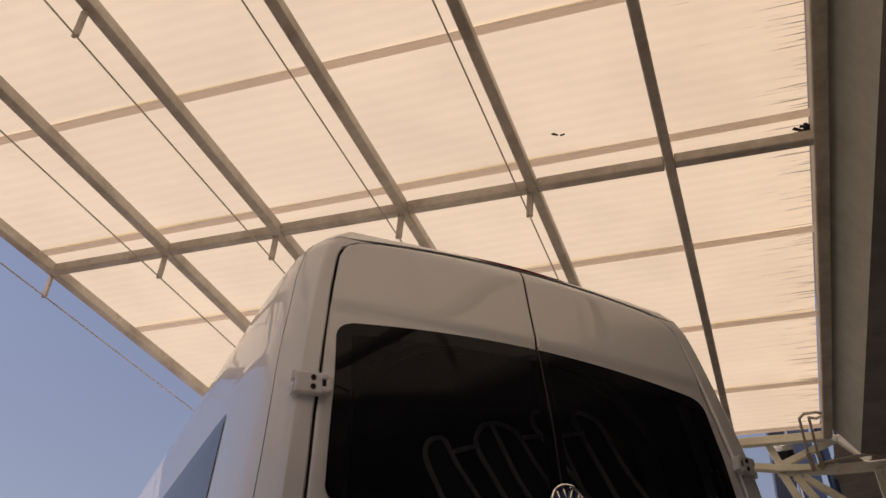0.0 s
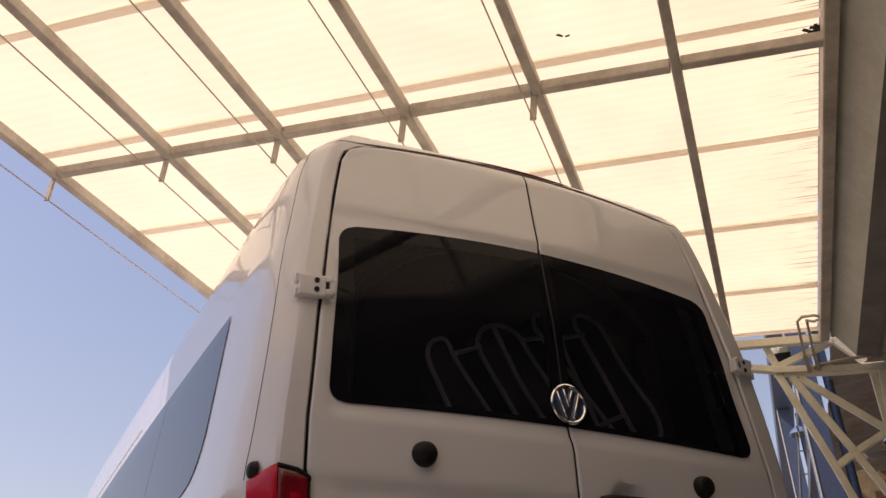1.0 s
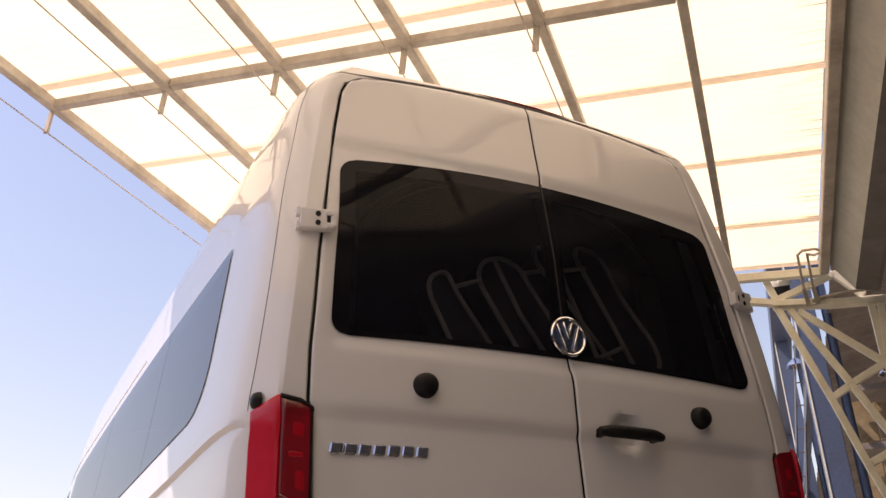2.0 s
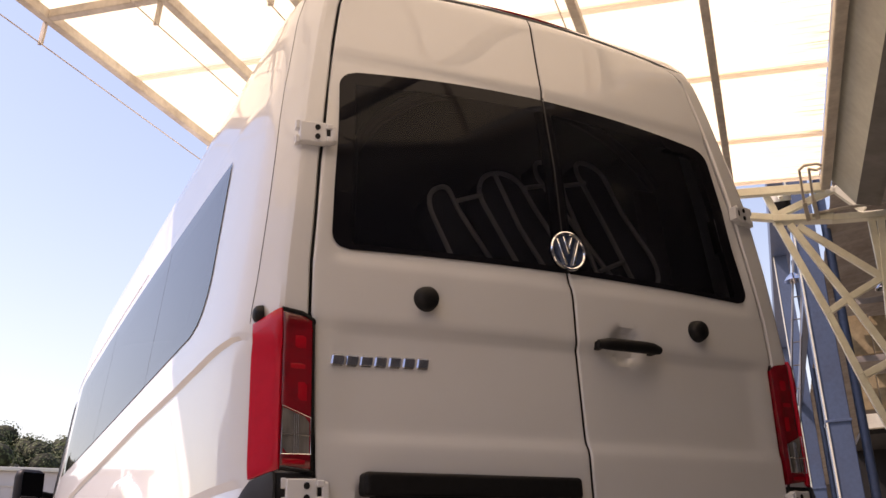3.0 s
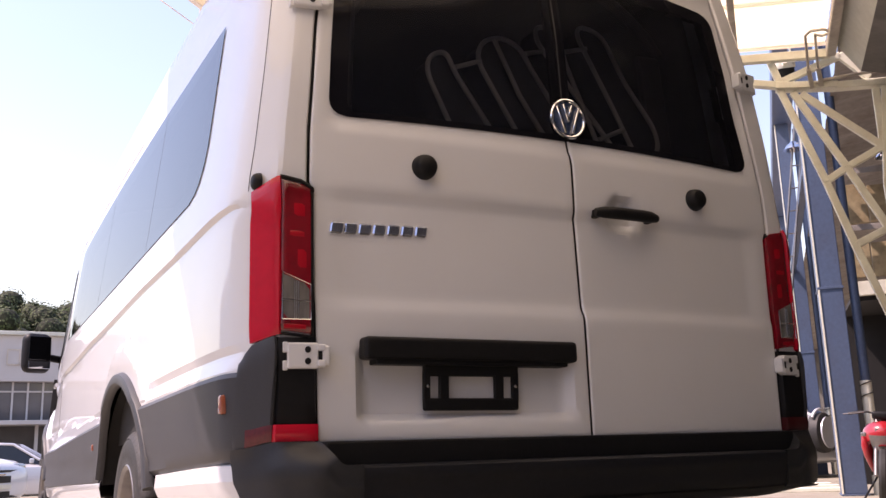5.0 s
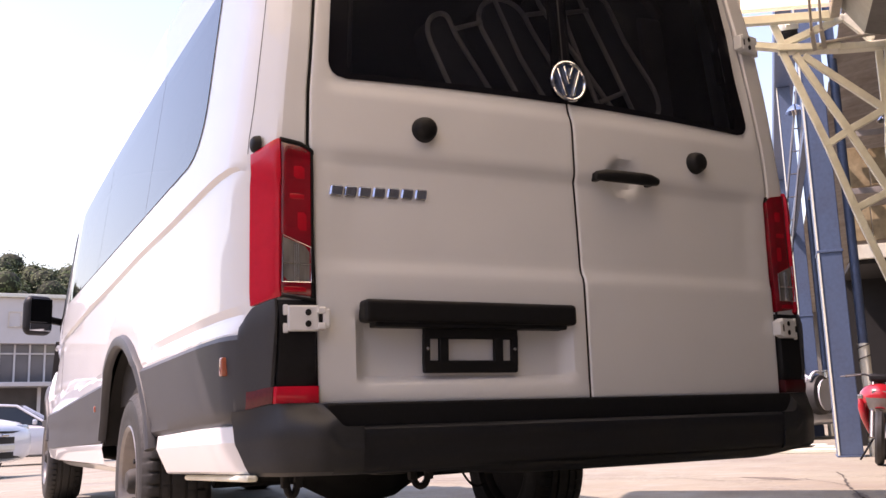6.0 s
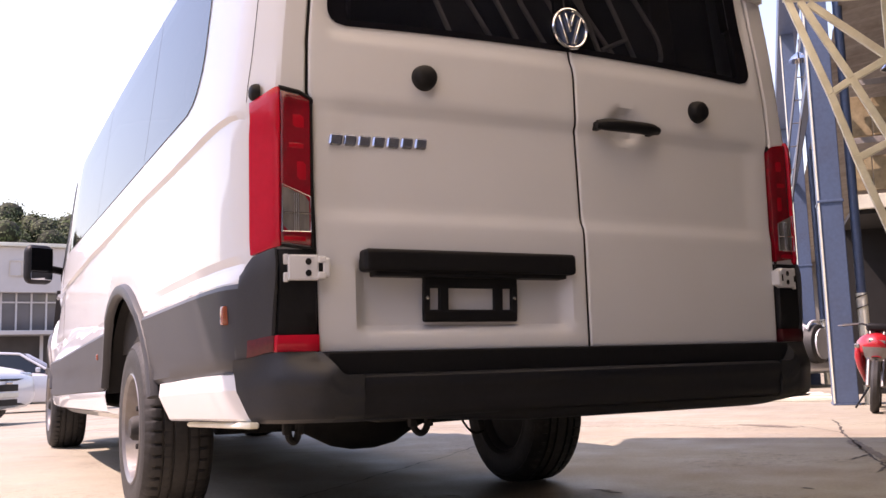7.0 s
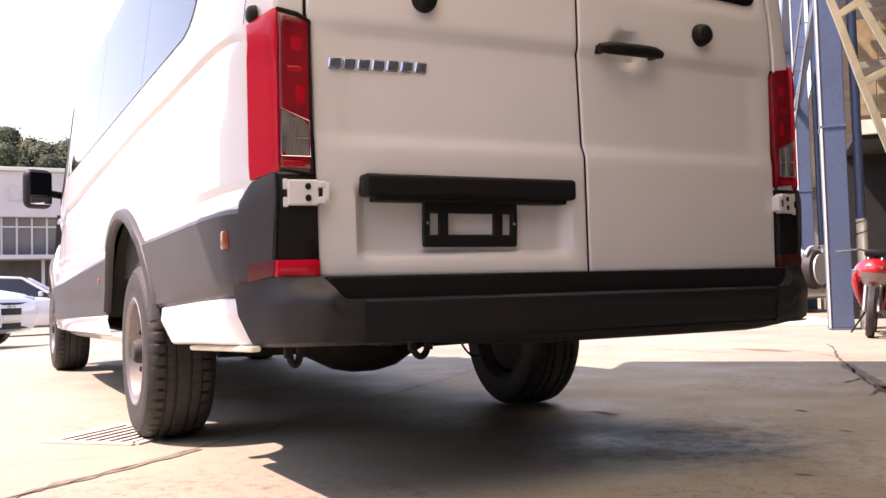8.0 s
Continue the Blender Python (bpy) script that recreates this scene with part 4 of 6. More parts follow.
# ---- ground ----
def concrete():
    """Worn concrete: broad stains, blotches, dark specks, fine grain and relief."""
    m = bpy.data.materials.new("concrete")
    m.use_nodes = True
    nt = m.node_tree
    b = nt.nodes["Principled BSDF"]
    tc = nt.nodes.new("ShaderNodeTexCoord")
    L = nt.links.new

    def noise_node(scale, detail, rough, stretch=(1, 1, 1)):
        mp = nt.nodes.new("ShaderNodeMapping")
        mp.inputs["Scale"].default_value = stretch
        n = nt.nodes.new("ShaderNodeTexNoise")
        n.inputs["Scale"].default_value, n.inputs["Detail"].default_value, n.inputs["Roughness"].default_value = scale, detail, rough
        L(tc.outputs["Object"], mp.inputs["Vector"])
        L(mp.outputs["Vector"], n.inputs["Vector"])
        return n.outputs["Fac"]

    def ramp(fac, lo, hi, a, c):
        r = nt.nodes.new("ShaderNodeMapRange")
        r.inputs["From Min"].default_value, r.inputs["From Max"].default_value = lo, hi
        r.inputs["To Min"].default_value, r.inputs["To Max"].default_value = a, c
        L(fac, r.inputs["Value"])
        return r.outputs["Result"]

    def blend(a, col, fac):
        x = nt.nodes.new("ShaderNodeMix")
        x.data_type = "RGBA"
        x.inputs["B"].default_value = (*col, 1)
        L(a, x.inputs["A"])
        L(fac, x.inputs["Factor"])
        return x.outputs["Result"]
    col = nt.nodes.new("ShaderNodeRGB")
    col.outputs[0].default_value = (0.305, 0.280, 0.217, 1)
    out = blend(col.outputs[0], (0.232, 0.194, 0.155), ramp(noise_node(0.55, 7, 0.6), 0.45, 0.72, 0, 0.9))
    out = blend(out, (0.375, 0.322, 0.255), ramp(noise_node(1.7, 8, 0.7), 0.55, 0.75, 0, 0.7))
    out = blend(out, (0.12, 0.103, 0.088), ramp(noise_node(3.2, 10, 0.75), 0.62, 0.74, 0, 0.75))
    out = blend(out, (0.10, 0.088, 0.075), ramp(noise_node(14, 6, 0.7), 0.68, 0.74, 0, 0.55))
    # scuffed, oily patch behind the van, and scattered smudges
    far = nt.nodes.new("ShaderNodeVectorMath")
    far.operation = "DISTANCE"
    far.inputs[1].default_value = (0.72, 0.45, 0.0)
    L(tc.outputs["Object"], far.inputs[0])
    near = ramp(far.outputs["Value"], 0.25, 0.75, 1.0, 0.0)

    def times(x, y):
        k = nt.nodes.new("ShaderNodeMath")
        k.operation = "MULTIPLY"
        L(x, k.inputs[0])
        L(y, k.inputs[1])
        return k.outputs["Value"]
    out = blend(out, (0.100, 0.094, 0.090), times(near, ramp(noise_node(11, 12, 0.8), 0.45, 0.57, 0, 0.85)))
    out = blend(out, (0.11, 0.095, 0.080), times(ramp(noise_node(0.9, 4, 0.5), 0.48, 0.60, 0, 1), ramp(noise_node(18, 10, 0.8), 0.50, 0.62, 0, 0.7)))
    out = blend(out, (0.40, 0.357, 0.297), ramp(noise_node(34, 8, 0.75), 0.62, 0.74, 0, 0.6))
    grain = ramp(noise_node(70, 6, 0.7), 0.3, 0.7, 0.80, 1.18)
    sc = nt.nodes.new("ShaderNodeVectorMath")
    sc.operation = "SCALE"
    L(out, sc.inputs[0])
    L(grain, sc.inputs["Scale"])
    L(sc.outputs["Vector"], b.inputs["Base Color"])
    L(ramp(noise_node(2.3, 6, 0.6), 0.35, 0.7, 0.52, 0.9), b.inputs["Roughness"])
    b.inputs["Specular IOR Level"].default_value = 0.22
    bp = nt.nodes.new("ShaderNodeBump")
    bp.inputs["Strength"].default_value, bp.inputs["Distance"].default_value = 0.35, 0.006
    L(noise_node(26, 8, 0.65), bp.inputs["Height"])
    L(bp.outputs["Normal"], b.inputs["Normal"])
    return m


CONCRETE = concrete()
bm = bmesh.new()
JOINTS_U = [-400, -60, -22, -12.0, -7.0, 40, 400]
JOINTS_A = [-400, -60, -20, -9.0, -3.5, 1.9, 8.4, 14, 20, 60, 400]
JOINT = 0.008


def lined(joints):
    out = []
    for j in joints:
        out += [j] if abs(j) > 100 else [j - JOINT, j - JOINT * 0.4, j + JOINT * 0.4, j + JOINT]
    return out


def groove(v, joints):
    return any(abs(v - j) < JOINT * 0.5 for j in joints)


us, ks = lined(JOINTS_U), lined(JOINTS_A)


def fall(u):
    """The yard drops a little towards the office."""
    return lerp_table([(-22.0, -0.32), (-12.0, -0.16), (-7.0, 0.0)], u)


rows = [[YARD @ Vector((u, a, fall(u) - (0.012 if groove(u, JOINTS_U) or groove(a, JOINTS_A) else 0.0))) for u in us] for a in ks]
slab(bm, rows)
ground = part("ground", bm, CONCRETE, None)
tagged(ground, "dusty worn concrete yard with joints and cracks", "ground", kind="structure")

# cracks that wander along the joints, and broken edges
CRACK = material("crack", (0.060, 0.052, 0.045), 0.9, grain=0.4, grain_scale=40)
CHIP = material("chipped_concrete", (0.16, 0.135, 0.11), 0.9, grain=0.3, grain_scale=25, bump=0.4, bump_scale=60)


def build_crack(line, wide, seed, mat, name):
    """A thin ragged strip lying in the ground along a line of yard places."""
    rng = random.Random(seed)
    pts = []
    for (u0, a0), (u1, a1) in zip(line, line[1:]):
        n = max(2, int(math.hypot(u1 - u0, a1 - a0) / 0.05))
        pts += [(u0 + (u1 - u0) * k / n, a0 + (a1 - a0) * k / n) for k in range(n)]
    rows, wob = [], 0.0
    for k, (u, a) in enumerate(pts):
        wob = 0.8 * wob + rng.uniform(-0.010, 0.010)
        d = Vector((line[-1][0] - line[0][0], line[-1][1] - line[0][1], 0)).normalized()
        s = Vector((d.y, -d.x, 0))
        h = wide * rng.uniform(0.25, 1.0)
        c = Vector((u, a, 0.003)) + s * wob
        rows.append([c - s * h * rng.uniform(0.4, 1.2), c, c + s * h * rng.uniform(0.4, 1.2)])
    bm = bmesh.new()
    slab(bm, rows)
    ob = part(name, bm, mat, ground)
    ob.matrix_world = YARD
    return ob


build_crack([(-2.16, 1.2), (-2.10, 2.2), (-2.04, 3.0), (-2.02, 4.2), (-1.99, 5.6), (-1.99, 8.3)], 0.008, 1, CRACK, "crack")
build_crack([(-2.13, 2.0), (-2.09, 2.6), (-2.03, 3.1)], 0.035, 2, CHIP, "chipped_edge")
build_crack([(-2.9, 1.2), (-2.7, 2.1), (-2.5, 2.7), (-2.2, 2.9)], 0.003, 3, CRACK, "crack")
build_crack([(0.54, 2.6), (0.53, 5.28), (0.49, 6.04), (0.47, 7.08), (0.50, 9.0)], 0.012, 4, CRACK, "crack")
build_crack([(0.60, 4.4), (0.58, 5.28), (0.52, 6.04), (0.48, 6.9)], 0.05, 5, CHIP, "chipped_edge")
build_crack([(0.62, 3.7), (0.60, 4.4), (0.56, 5.0), (0.54, 5.5)], 0.035, 21, CRACK, "crack")
build_crack([(0.44, 5.0), (0.50, 5.3), (0.62, 5.5)], 0.018, 15, CRACK, "crack")
build_crack([(0.38, 5.6), (0.50, 5.85), (0.60, 5.9)], 0.016, 16, CRACK, "crack")
build_crack([(-5.2, 5.6), (-3.6, 5.9), (-2.0, 6.1), (-0.6, 6.3)], 0.006, 6, CRACK, "crack")
build_crack([(-1.0, 8.6), (-0.4, 8.0), (0.2, 8.2), (0.5, 7.4)], 0.010, 7, CRACK, "crack")
for k, (u, a, r, mat) in enumerate(((-0.74, 4.25, 0.045, CRACK), (-0.68, 4.18, 0.045, CRACK), (-0.67, 6.97, 0.05, CHIP), (0.12, 4.39, 0.035, CRACK), (0.10, 4.09, 0.02, CHIP), (0.26, 3.82, 0.03, CRACK), (0.32, 3.60, 0.02, CHIP), (-0.06, 3.24, 0.012, CRACK), (0.08, 2.95, 0.03, CHIP), (-0.05, 8.28, 0.25, CHIP), (-1.35, 4.0, 0.04, CHIP), (-2.35, 2.35, 0.03, CHIP), (-0.35, 4.9, 0.02, CHIP), (-0.2, 5.6, 0.03, CHIP))):
    rng_c = random.Random(40 + k)
    bm = bmesh.new()
    turn = rng_c.uniform(-0.5, 0.5) + radians(-18)
    ring = []
    for t in np.linspace(0, 2 * math.pi, 21)[:-1]:
        du, da = 1.3 * r * math.cos(t) * rng_c.uniform(0.55, 1.1), 0.42 * r * math.sin(t) * rng_c.uniform(0.45, 1.1)
        ring.append(bm.verts.new((u + du * math.cos(turn) - da * math.sin(turn), a + du * math.sin(turn) + da * math.cos(turn), 0.003)))
    bm.faces.new(ring)
    ob = part("stain_patch", bm, mat, ground)
    ob.matrix_world = YARD

# drain grate beside the wheel
grate = thing("drain_grate", "steel drain grate set in the concrete beside the wheel", "grate", YARD)
bm = bmesh.new()
for a in (3.10, 3.56):
    box(bm, (-2.80, a - 0.02, 0.0), (-2.36, a + 0.02, 0.008), 0.002)
for u in (-2.80, -2.36):
    box(bm, (u - 0.02, 3.10, 0.0), (u + 0.02, 3.56, 0.008), 0.002)
part("grate_frame", bm, BEAM, grate)
# a flat black sheet under the bars stands for the drain's shade
bm = bmesh.new()
box(bm, (-2.79, 3.11, 0.001), (-2.37, 3.55, 0.003))
part("drain_shadow", bm, SEAL, grate, "black sheet for the drain's dark depth")
for k in range(7):
    bm = bmesh.new()
    u = -2.755 + k * 0.058
    box(bm, (u - 0.013, 3.11, 0.002), (u + 0.013, 3.55, 0.009), 0.002)
    part("grate_bar", bm, BEAM, grate)


# ---- canopy ----
def sheet_material():
    m = bpy.data.materials.new("canopy_sheet")
    m.use_nodes = True
    nt = m.node_tree
    nt.nodes.remove(nt.nodes["Principled BSDF"])
    o = nt.nodes["Material Output"]
    tc = nt.nodes.new("ShaderNodeTexCoord")
    mp = nt.nodes.new("ShaderNodeMapping")
    mp.inputs["Scale"].default_value = (1.1, 46.0, 1.0)
    n = nt.nodes.new("ShaderNodeTexNoise")
    n.inputs["Scale"].default_value, n.inputs["Detail"].default_value = 2.2, 5
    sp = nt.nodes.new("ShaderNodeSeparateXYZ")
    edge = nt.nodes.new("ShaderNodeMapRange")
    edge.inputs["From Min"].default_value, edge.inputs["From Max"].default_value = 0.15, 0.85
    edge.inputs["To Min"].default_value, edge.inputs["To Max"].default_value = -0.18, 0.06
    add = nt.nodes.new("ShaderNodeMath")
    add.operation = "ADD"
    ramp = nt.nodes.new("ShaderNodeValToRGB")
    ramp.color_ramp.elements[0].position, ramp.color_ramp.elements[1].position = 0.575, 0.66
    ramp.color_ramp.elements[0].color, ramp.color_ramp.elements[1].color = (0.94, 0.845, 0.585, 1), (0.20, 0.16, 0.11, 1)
    n2 = nt.nodes.new("ShaderNodeTexNoise")
    n2.inputs["Scale"].default_value, n2.inputs["Detail"].default_value = 1.6, 6
    mr = nt.nodes.new("ShaderNodeMapRange")
    mr.inputs["From Min"].default_value, mr.inputs["From Max"].default_value = 0.3, 0.7
    mr.inputs["To Min"].default_value, mr.inputs["To Max"].default_value = 0.92, 1.04
    sc = nt.nodes.new("ShaderNodeVectorMath")
    sc.operation = "SCALE"
    d, t, x = nt.nodes.new("ShaderNodeBsdfDiffuse"), nt.nodes.new("ShaderNodeBsdfTranslucent"), nt.nodes.new("ShaderNodeMixShader")
    x.inputs["Fac"].default_value = 0.90
    L = nt.links.new
    L(tc.outputs["Object"], mp.inputs["Vector"])
    L(mp.outputs["Vector"], n.inputs["Vector"])
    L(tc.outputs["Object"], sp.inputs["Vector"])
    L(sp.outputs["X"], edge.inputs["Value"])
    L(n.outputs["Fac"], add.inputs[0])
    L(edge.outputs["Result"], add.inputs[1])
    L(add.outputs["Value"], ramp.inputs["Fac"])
    L(tc.outputs["Object"], n2.inputs["Vector"])
    L(n2.outputs["Fac"], mr.inputs["Value"])
    L(ramp.outputs["Color"], sc.inputs[0])
    L(mr.outputs["Result"], sc.inputs["Scale"])
    L(sc.outputs["Vector"], d.inputs["Color"])
    L(sc.outputs["Vector"], t.inputs["Color"])
    L(d.outputs["BSDF"], x.inputs[1])
    L(t.outputs["BSDF"], x.inputs[2])
    L(x.outputs["Shader"], o.inputs["Surface"])
    return m


SHEET = sheet_material()
BATTEN = bpy.data.materials.new("canopy_batten")
BATTEN.use_nodes = True
bt = BATTEN.node_tree
bt.nodes.remove(bt.nodes["Principled BSDF"])
b_d, b_t, b_x = bt.nodes.new("ShaderNodeBsdfDiffuse"), bt.nodes.new("ShaderNodeBsdfTranslucent"), bt.nodes.new("ShaderNodeMixShader")
b_d.inputs["Color"].default_value = b_t.inputs["Color"].default_value = (0.92, 0.87, 0.84, 1)
b_x.inputs["Fac"].default_value = 0.78
bt.links.new(b_d.outputs["BSDF"], b_x.inputs[1])
bt.links.new(b_t.outputs["BSDF"], b_x.inputs[2])
bt.links.new(b_x.outputs["Shader"], bt.nodes["Material Output"].inputs["Surface"])
U0, A_END, A_START = -3.70, 7.55, -0.32
RAFTERS = [-3.750, -2.926, -2.186, -1.416, -0.688, 0.018, 0.733]
PURLINS = [-0.30, 0.76, 1.76, 2.75, 3.71, 4.71, 5.69, 6.70, 7.52]


def roof_z(u):
    return 3.958 - 0.0845 * (u - U0)


canopy = thing("canopy", "cream translucent corrugated canopy on steel tubes with tie rods", "canopy", HUNG)
for k, u in enumerate(RAFTERS):
    bm = bmesh.new()
    w = 0.072 if k == 6 else 0.052
    bar(bm, (u, A_START, roof_z(u)), (u, A_END, roof_z(u)), w, 0.075, (0, 0, 1), 0.006)
    part("rafter", bm, BEAM, canopy)
for a in PURLINS:
    bm = bmesh.new()
    bar(bm, (RAFTERS[0] - 0.03, a, roof_z(RAFTERS[0]) + 0.060), (RAFTERS[-1] + 0.03, a, roof_z(RAFTERS[-1]) + 0.062), 0.044, 0.020, (0, 0, 1), 0.004)
    part("purlin", bm, BATTEN, canopy)
for a in (0.3, 3.82):
    for k in range(6):
        bm = bmesh.new()
        u, v = RAFTERS[k], RAFTERS[k + 1]
        bar(bm, (u + 0.027, a, roof_z(u)), (v - 0.027, a, roof_z(v)), 0.055, 0.060, (0, 0, 1), 0.005)
        part("cross_beam", bm, BEAM, canopy)
bm = bmesh.new()
bar(bm, (RAFTERS[0], A_END + 0.03, roof_z(RAFTERS[0])), (RAFTERS[6], A_END + 0.03, roof_z(RAFTERS[6])), 0.06, 0.07, (0, 0, 1), 0.005)
part("end_beam", bm, CREAM, canopy)
for k, u in enumerate(RAFTERS[:5]):
    z = roof_z(u)
    for a in (0.3, 2.05, 3.81, 5.62, 7.4):
        bm = bmesh.new()
        bar(bm, (u - 0.02, a + 0.02, z - 0.03), (u - 0.04, a + 0.02, z - 0.185), 0.034, 0.018, (0, 1, 0), 0.003)
        part("tie_post", bm, BEAM, canopy)
    bm = bmesh.new()
    tube(bm, [(u - 0.04, a, z - 0.175) for a in (A_START, 0.3, 2.05, 3.81, 5.62, 7.4)], 0.0042, 6)
    part("tie_rod", bm, BEAM, canopy)
# corrugated sheets, one between each pair of purlins, lapped
WAVE = 0.076
for i in range(len(PURLINS) - 1):
    a0, a1 = PURLINS[i] - (0.02 if i == 0 else 0.008), PURLINS[i + 1] + (0.09 if i == len(PURLINS) - 2 else 0.008)
    n = int((a1 - a0) / WAVE * 8)
    bm = bmesh.new()
    rows = []
    for j in range(n + 1):
        a = a0 + (a1 - a0) * j / n
        h = 0.088 + 0.0012 * math.sin(2 * math.pi * a / WAVE) + 0.004 * (i % 2)
        rows.append([Vector((u, a, roof_z(u) + h + 0.006 * math.sin(3 * u + i))) for u in np.linspace(RAFTERS[0] - 0.05, RAFTERS[-1] - 0.03, 13)])
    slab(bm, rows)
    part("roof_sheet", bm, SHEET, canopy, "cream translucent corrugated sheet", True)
# a dry leaf under the sheets, and a clump of litter in the gutter corner
def build_litter(name, label, u, a, bits, size, seed):
    rng = random.Random(seed)
    bm = bmesh.new()
    for k in range(bits):
        c = Vector((u + rng.uniform(-1, 1) * size, a + rng.uniform(-1, 1) * size * 0.6, roof_z(u) + 0.070 + rng.uniform(-0.004, 0.003)))
        d = Vector((rng.uniform(-1, 1), rng.uniform(-1, 1), 0)).normalized() * size * rng.uniform(0.4, 0.8)
        bar(bm, c - d, c + d, size * 0.35, 0.004)
    ob = part(name, bm, UNDER, None)
    ob.matrix_world = HUNG
    tagged(ob, label, "leaf")


build_litter("dry_leaf", "dark dry leaf caught under the canopy sheets", -0.479, 3.537, 3, 0.024, 4)
build_litter("leaf_litter", "dark clump of leaf litter in the gutter corner", 0.675, 3.851, 12, 0.05, 6)


# ---- lattice bracket at the canopy's end ----
bracket = thing("lattice_bracket", "cream painted lattice steel bracket carrying the end of the canopy", "bracket", HUNG)
A_B = 7.66


def strut(a, b, w=0.055, h=0.055):
    bm = bmesh.new()
    bar(bm, (a[0], A_B, a[1]), (b[0], A_B, b[1]), h, w, (0, 1, 0), 0.004)
    part("strut", bm, CREAM, bracket)


STRUTS = [
    ((-0.05, 3.50), (0.33, 3.405), 0.07), ((0.30, 3.395), (0.76, 3.335), 0.125), ((0.74, 3.332), (1.9, 3.25), 0.10),
    ((0.275, 3.64), (0.345, 3.40), 0.05), ((0.36, 3.436), (0.810, 3.585), 0.050), ((0.800, 3.592), (0.995, 3.363), 0.050),
    ((0.330, 3.374), (0.594, 2.556), 0.055), ((0.594, 2.556), (0.735, 2.060), 0.055), ((0.735, 2.060), (1.43, -0.131), 0.055),
    ((0.425, 3.334), (0.749, 2.669), 0.050), ((0.749, 2.669), (1.42, 1.21), 0.050), ((0.485, 3.312), (1.05, 2.772), 0.046),
    ((0.585, 2.563), (0.747, 2.658), 0.045), ((0.747, 2.658), (1.04, 2.802), 0.045), ((0.72, 2.030), (1.02, 2.165), 0.048),
    ((0.88, 1.58), (1.25, 1.74), 0.048), ((1.03, 3.27), (1.030, 2.78), 0.042), ((1.10, 3.29), (1.02, 2.50), 0.055), ((1.02, 2.50), (1.08, -0.131), 0.055)]
for a, b, w in STRUTS:
    strut(a, b, w)
bm = bmesh.new()
tube(bm, [(0.60, A_B - 0.07, 3.36), (0.66, A_B - 0.08, 3.37), (0.86, A_B - 0.08, 3.382), (1.2, A_B - 0.08, 3.385), (2.2, A_B - 0.08, 3.40)], 0.014, 8)
part("conduit", bm, BEAM, bracket, "thin conduit pipe", True)
for u in (0.0, 0.070):
    bm = bmesh.new()
    bar(bm, (0.572 + u, 7.62, 3.34), (0.549 + u, 7.46, 3.44), 0.045, 0.035, (1, 0, 0), 0.004)
    bar(bm, (0.549 + u, 7.47, 3.43), (0.536 + u, 7.20, 3.61), 0.024, 0.020, (1, 0, 0), 0.004)
    part("bent_arm", bm, BEAM, bracket, "bent flat steel arm", True)
bm = bmesh.new()
tube(bm, [(0.536, 7.20, 3.605), (0.57, 7.13, 3.605), (0.66, 7.12, 3.60), (0.72, 7.18, 3.595), (0.66, 7.24, 3.60), (0.606, 7.21, 3.605)], 0.011, 8)
part("hook_ring", bm, BEAM, bracket, "bent steel ring", True)


flood = thing("floodlight", "round white floodlight with a dark lens under the bracket", "lamp", HUNG @ pose(0.395, 8.05, 3.70, 20, 0, 0))
bm = bmesh.new()
lathe(bm, [(0.0, 0.09), (0.085, 0.09), (0.10, 0.07), (0.10, 0.0), (0.0, 0.0)], 24, pose(0, 0, 0, 0, -90, 0), False)
part("lamp_body", bm, CREAM, flood, "", True)
bm = bmesh.new()
lathe(bm, [(0.0, 0.0), (0.088, 0.0), (0.090, -0.045), (0.070, -0.085), (0.0, -0.095)], 24, pose(0, 0, 0, 0, -90, 0), False)
part("lens", bm, UNDER, flood, "dark round lens", True)
bm = bmesh.new()
bar(bm, (0, 0, 0.08), (0, -0.37, 0.02), 0.03, 0.03)
part("arm", bm, CREAM, flood)


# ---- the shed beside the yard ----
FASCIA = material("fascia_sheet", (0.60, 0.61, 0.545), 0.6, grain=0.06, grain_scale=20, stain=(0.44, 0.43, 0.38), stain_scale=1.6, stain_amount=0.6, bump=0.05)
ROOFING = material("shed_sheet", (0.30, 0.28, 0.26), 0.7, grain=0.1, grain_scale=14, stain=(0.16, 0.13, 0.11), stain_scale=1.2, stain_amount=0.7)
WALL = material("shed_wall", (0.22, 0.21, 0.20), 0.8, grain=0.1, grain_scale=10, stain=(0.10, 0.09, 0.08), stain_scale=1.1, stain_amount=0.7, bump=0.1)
BOARD = material("board", (0.33, 0.26, 0.15), 0.7, grain=0.2, grain_scale=14, stain=(0.20, 0.13, 0.06), stain_scale=2, stain_amount=0.7)
bm = bmesh.new()
# underside faces take the darker wall colour, shade put into them
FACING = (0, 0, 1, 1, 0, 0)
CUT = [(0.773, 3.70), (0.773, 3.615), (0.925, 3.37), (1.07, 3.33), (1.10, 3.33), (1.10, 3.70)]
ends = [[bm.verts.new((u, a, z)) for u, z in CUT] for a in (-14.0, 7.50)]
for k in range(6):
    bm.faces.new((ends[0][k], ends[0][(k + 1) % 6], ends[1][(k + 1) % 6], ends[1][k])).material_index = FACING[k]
for e in ends:
    bm.faces.new(e)
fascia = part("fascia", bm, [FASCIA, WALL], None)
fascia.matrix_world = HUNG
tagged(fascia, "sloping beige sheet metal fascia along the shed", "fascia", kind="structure")


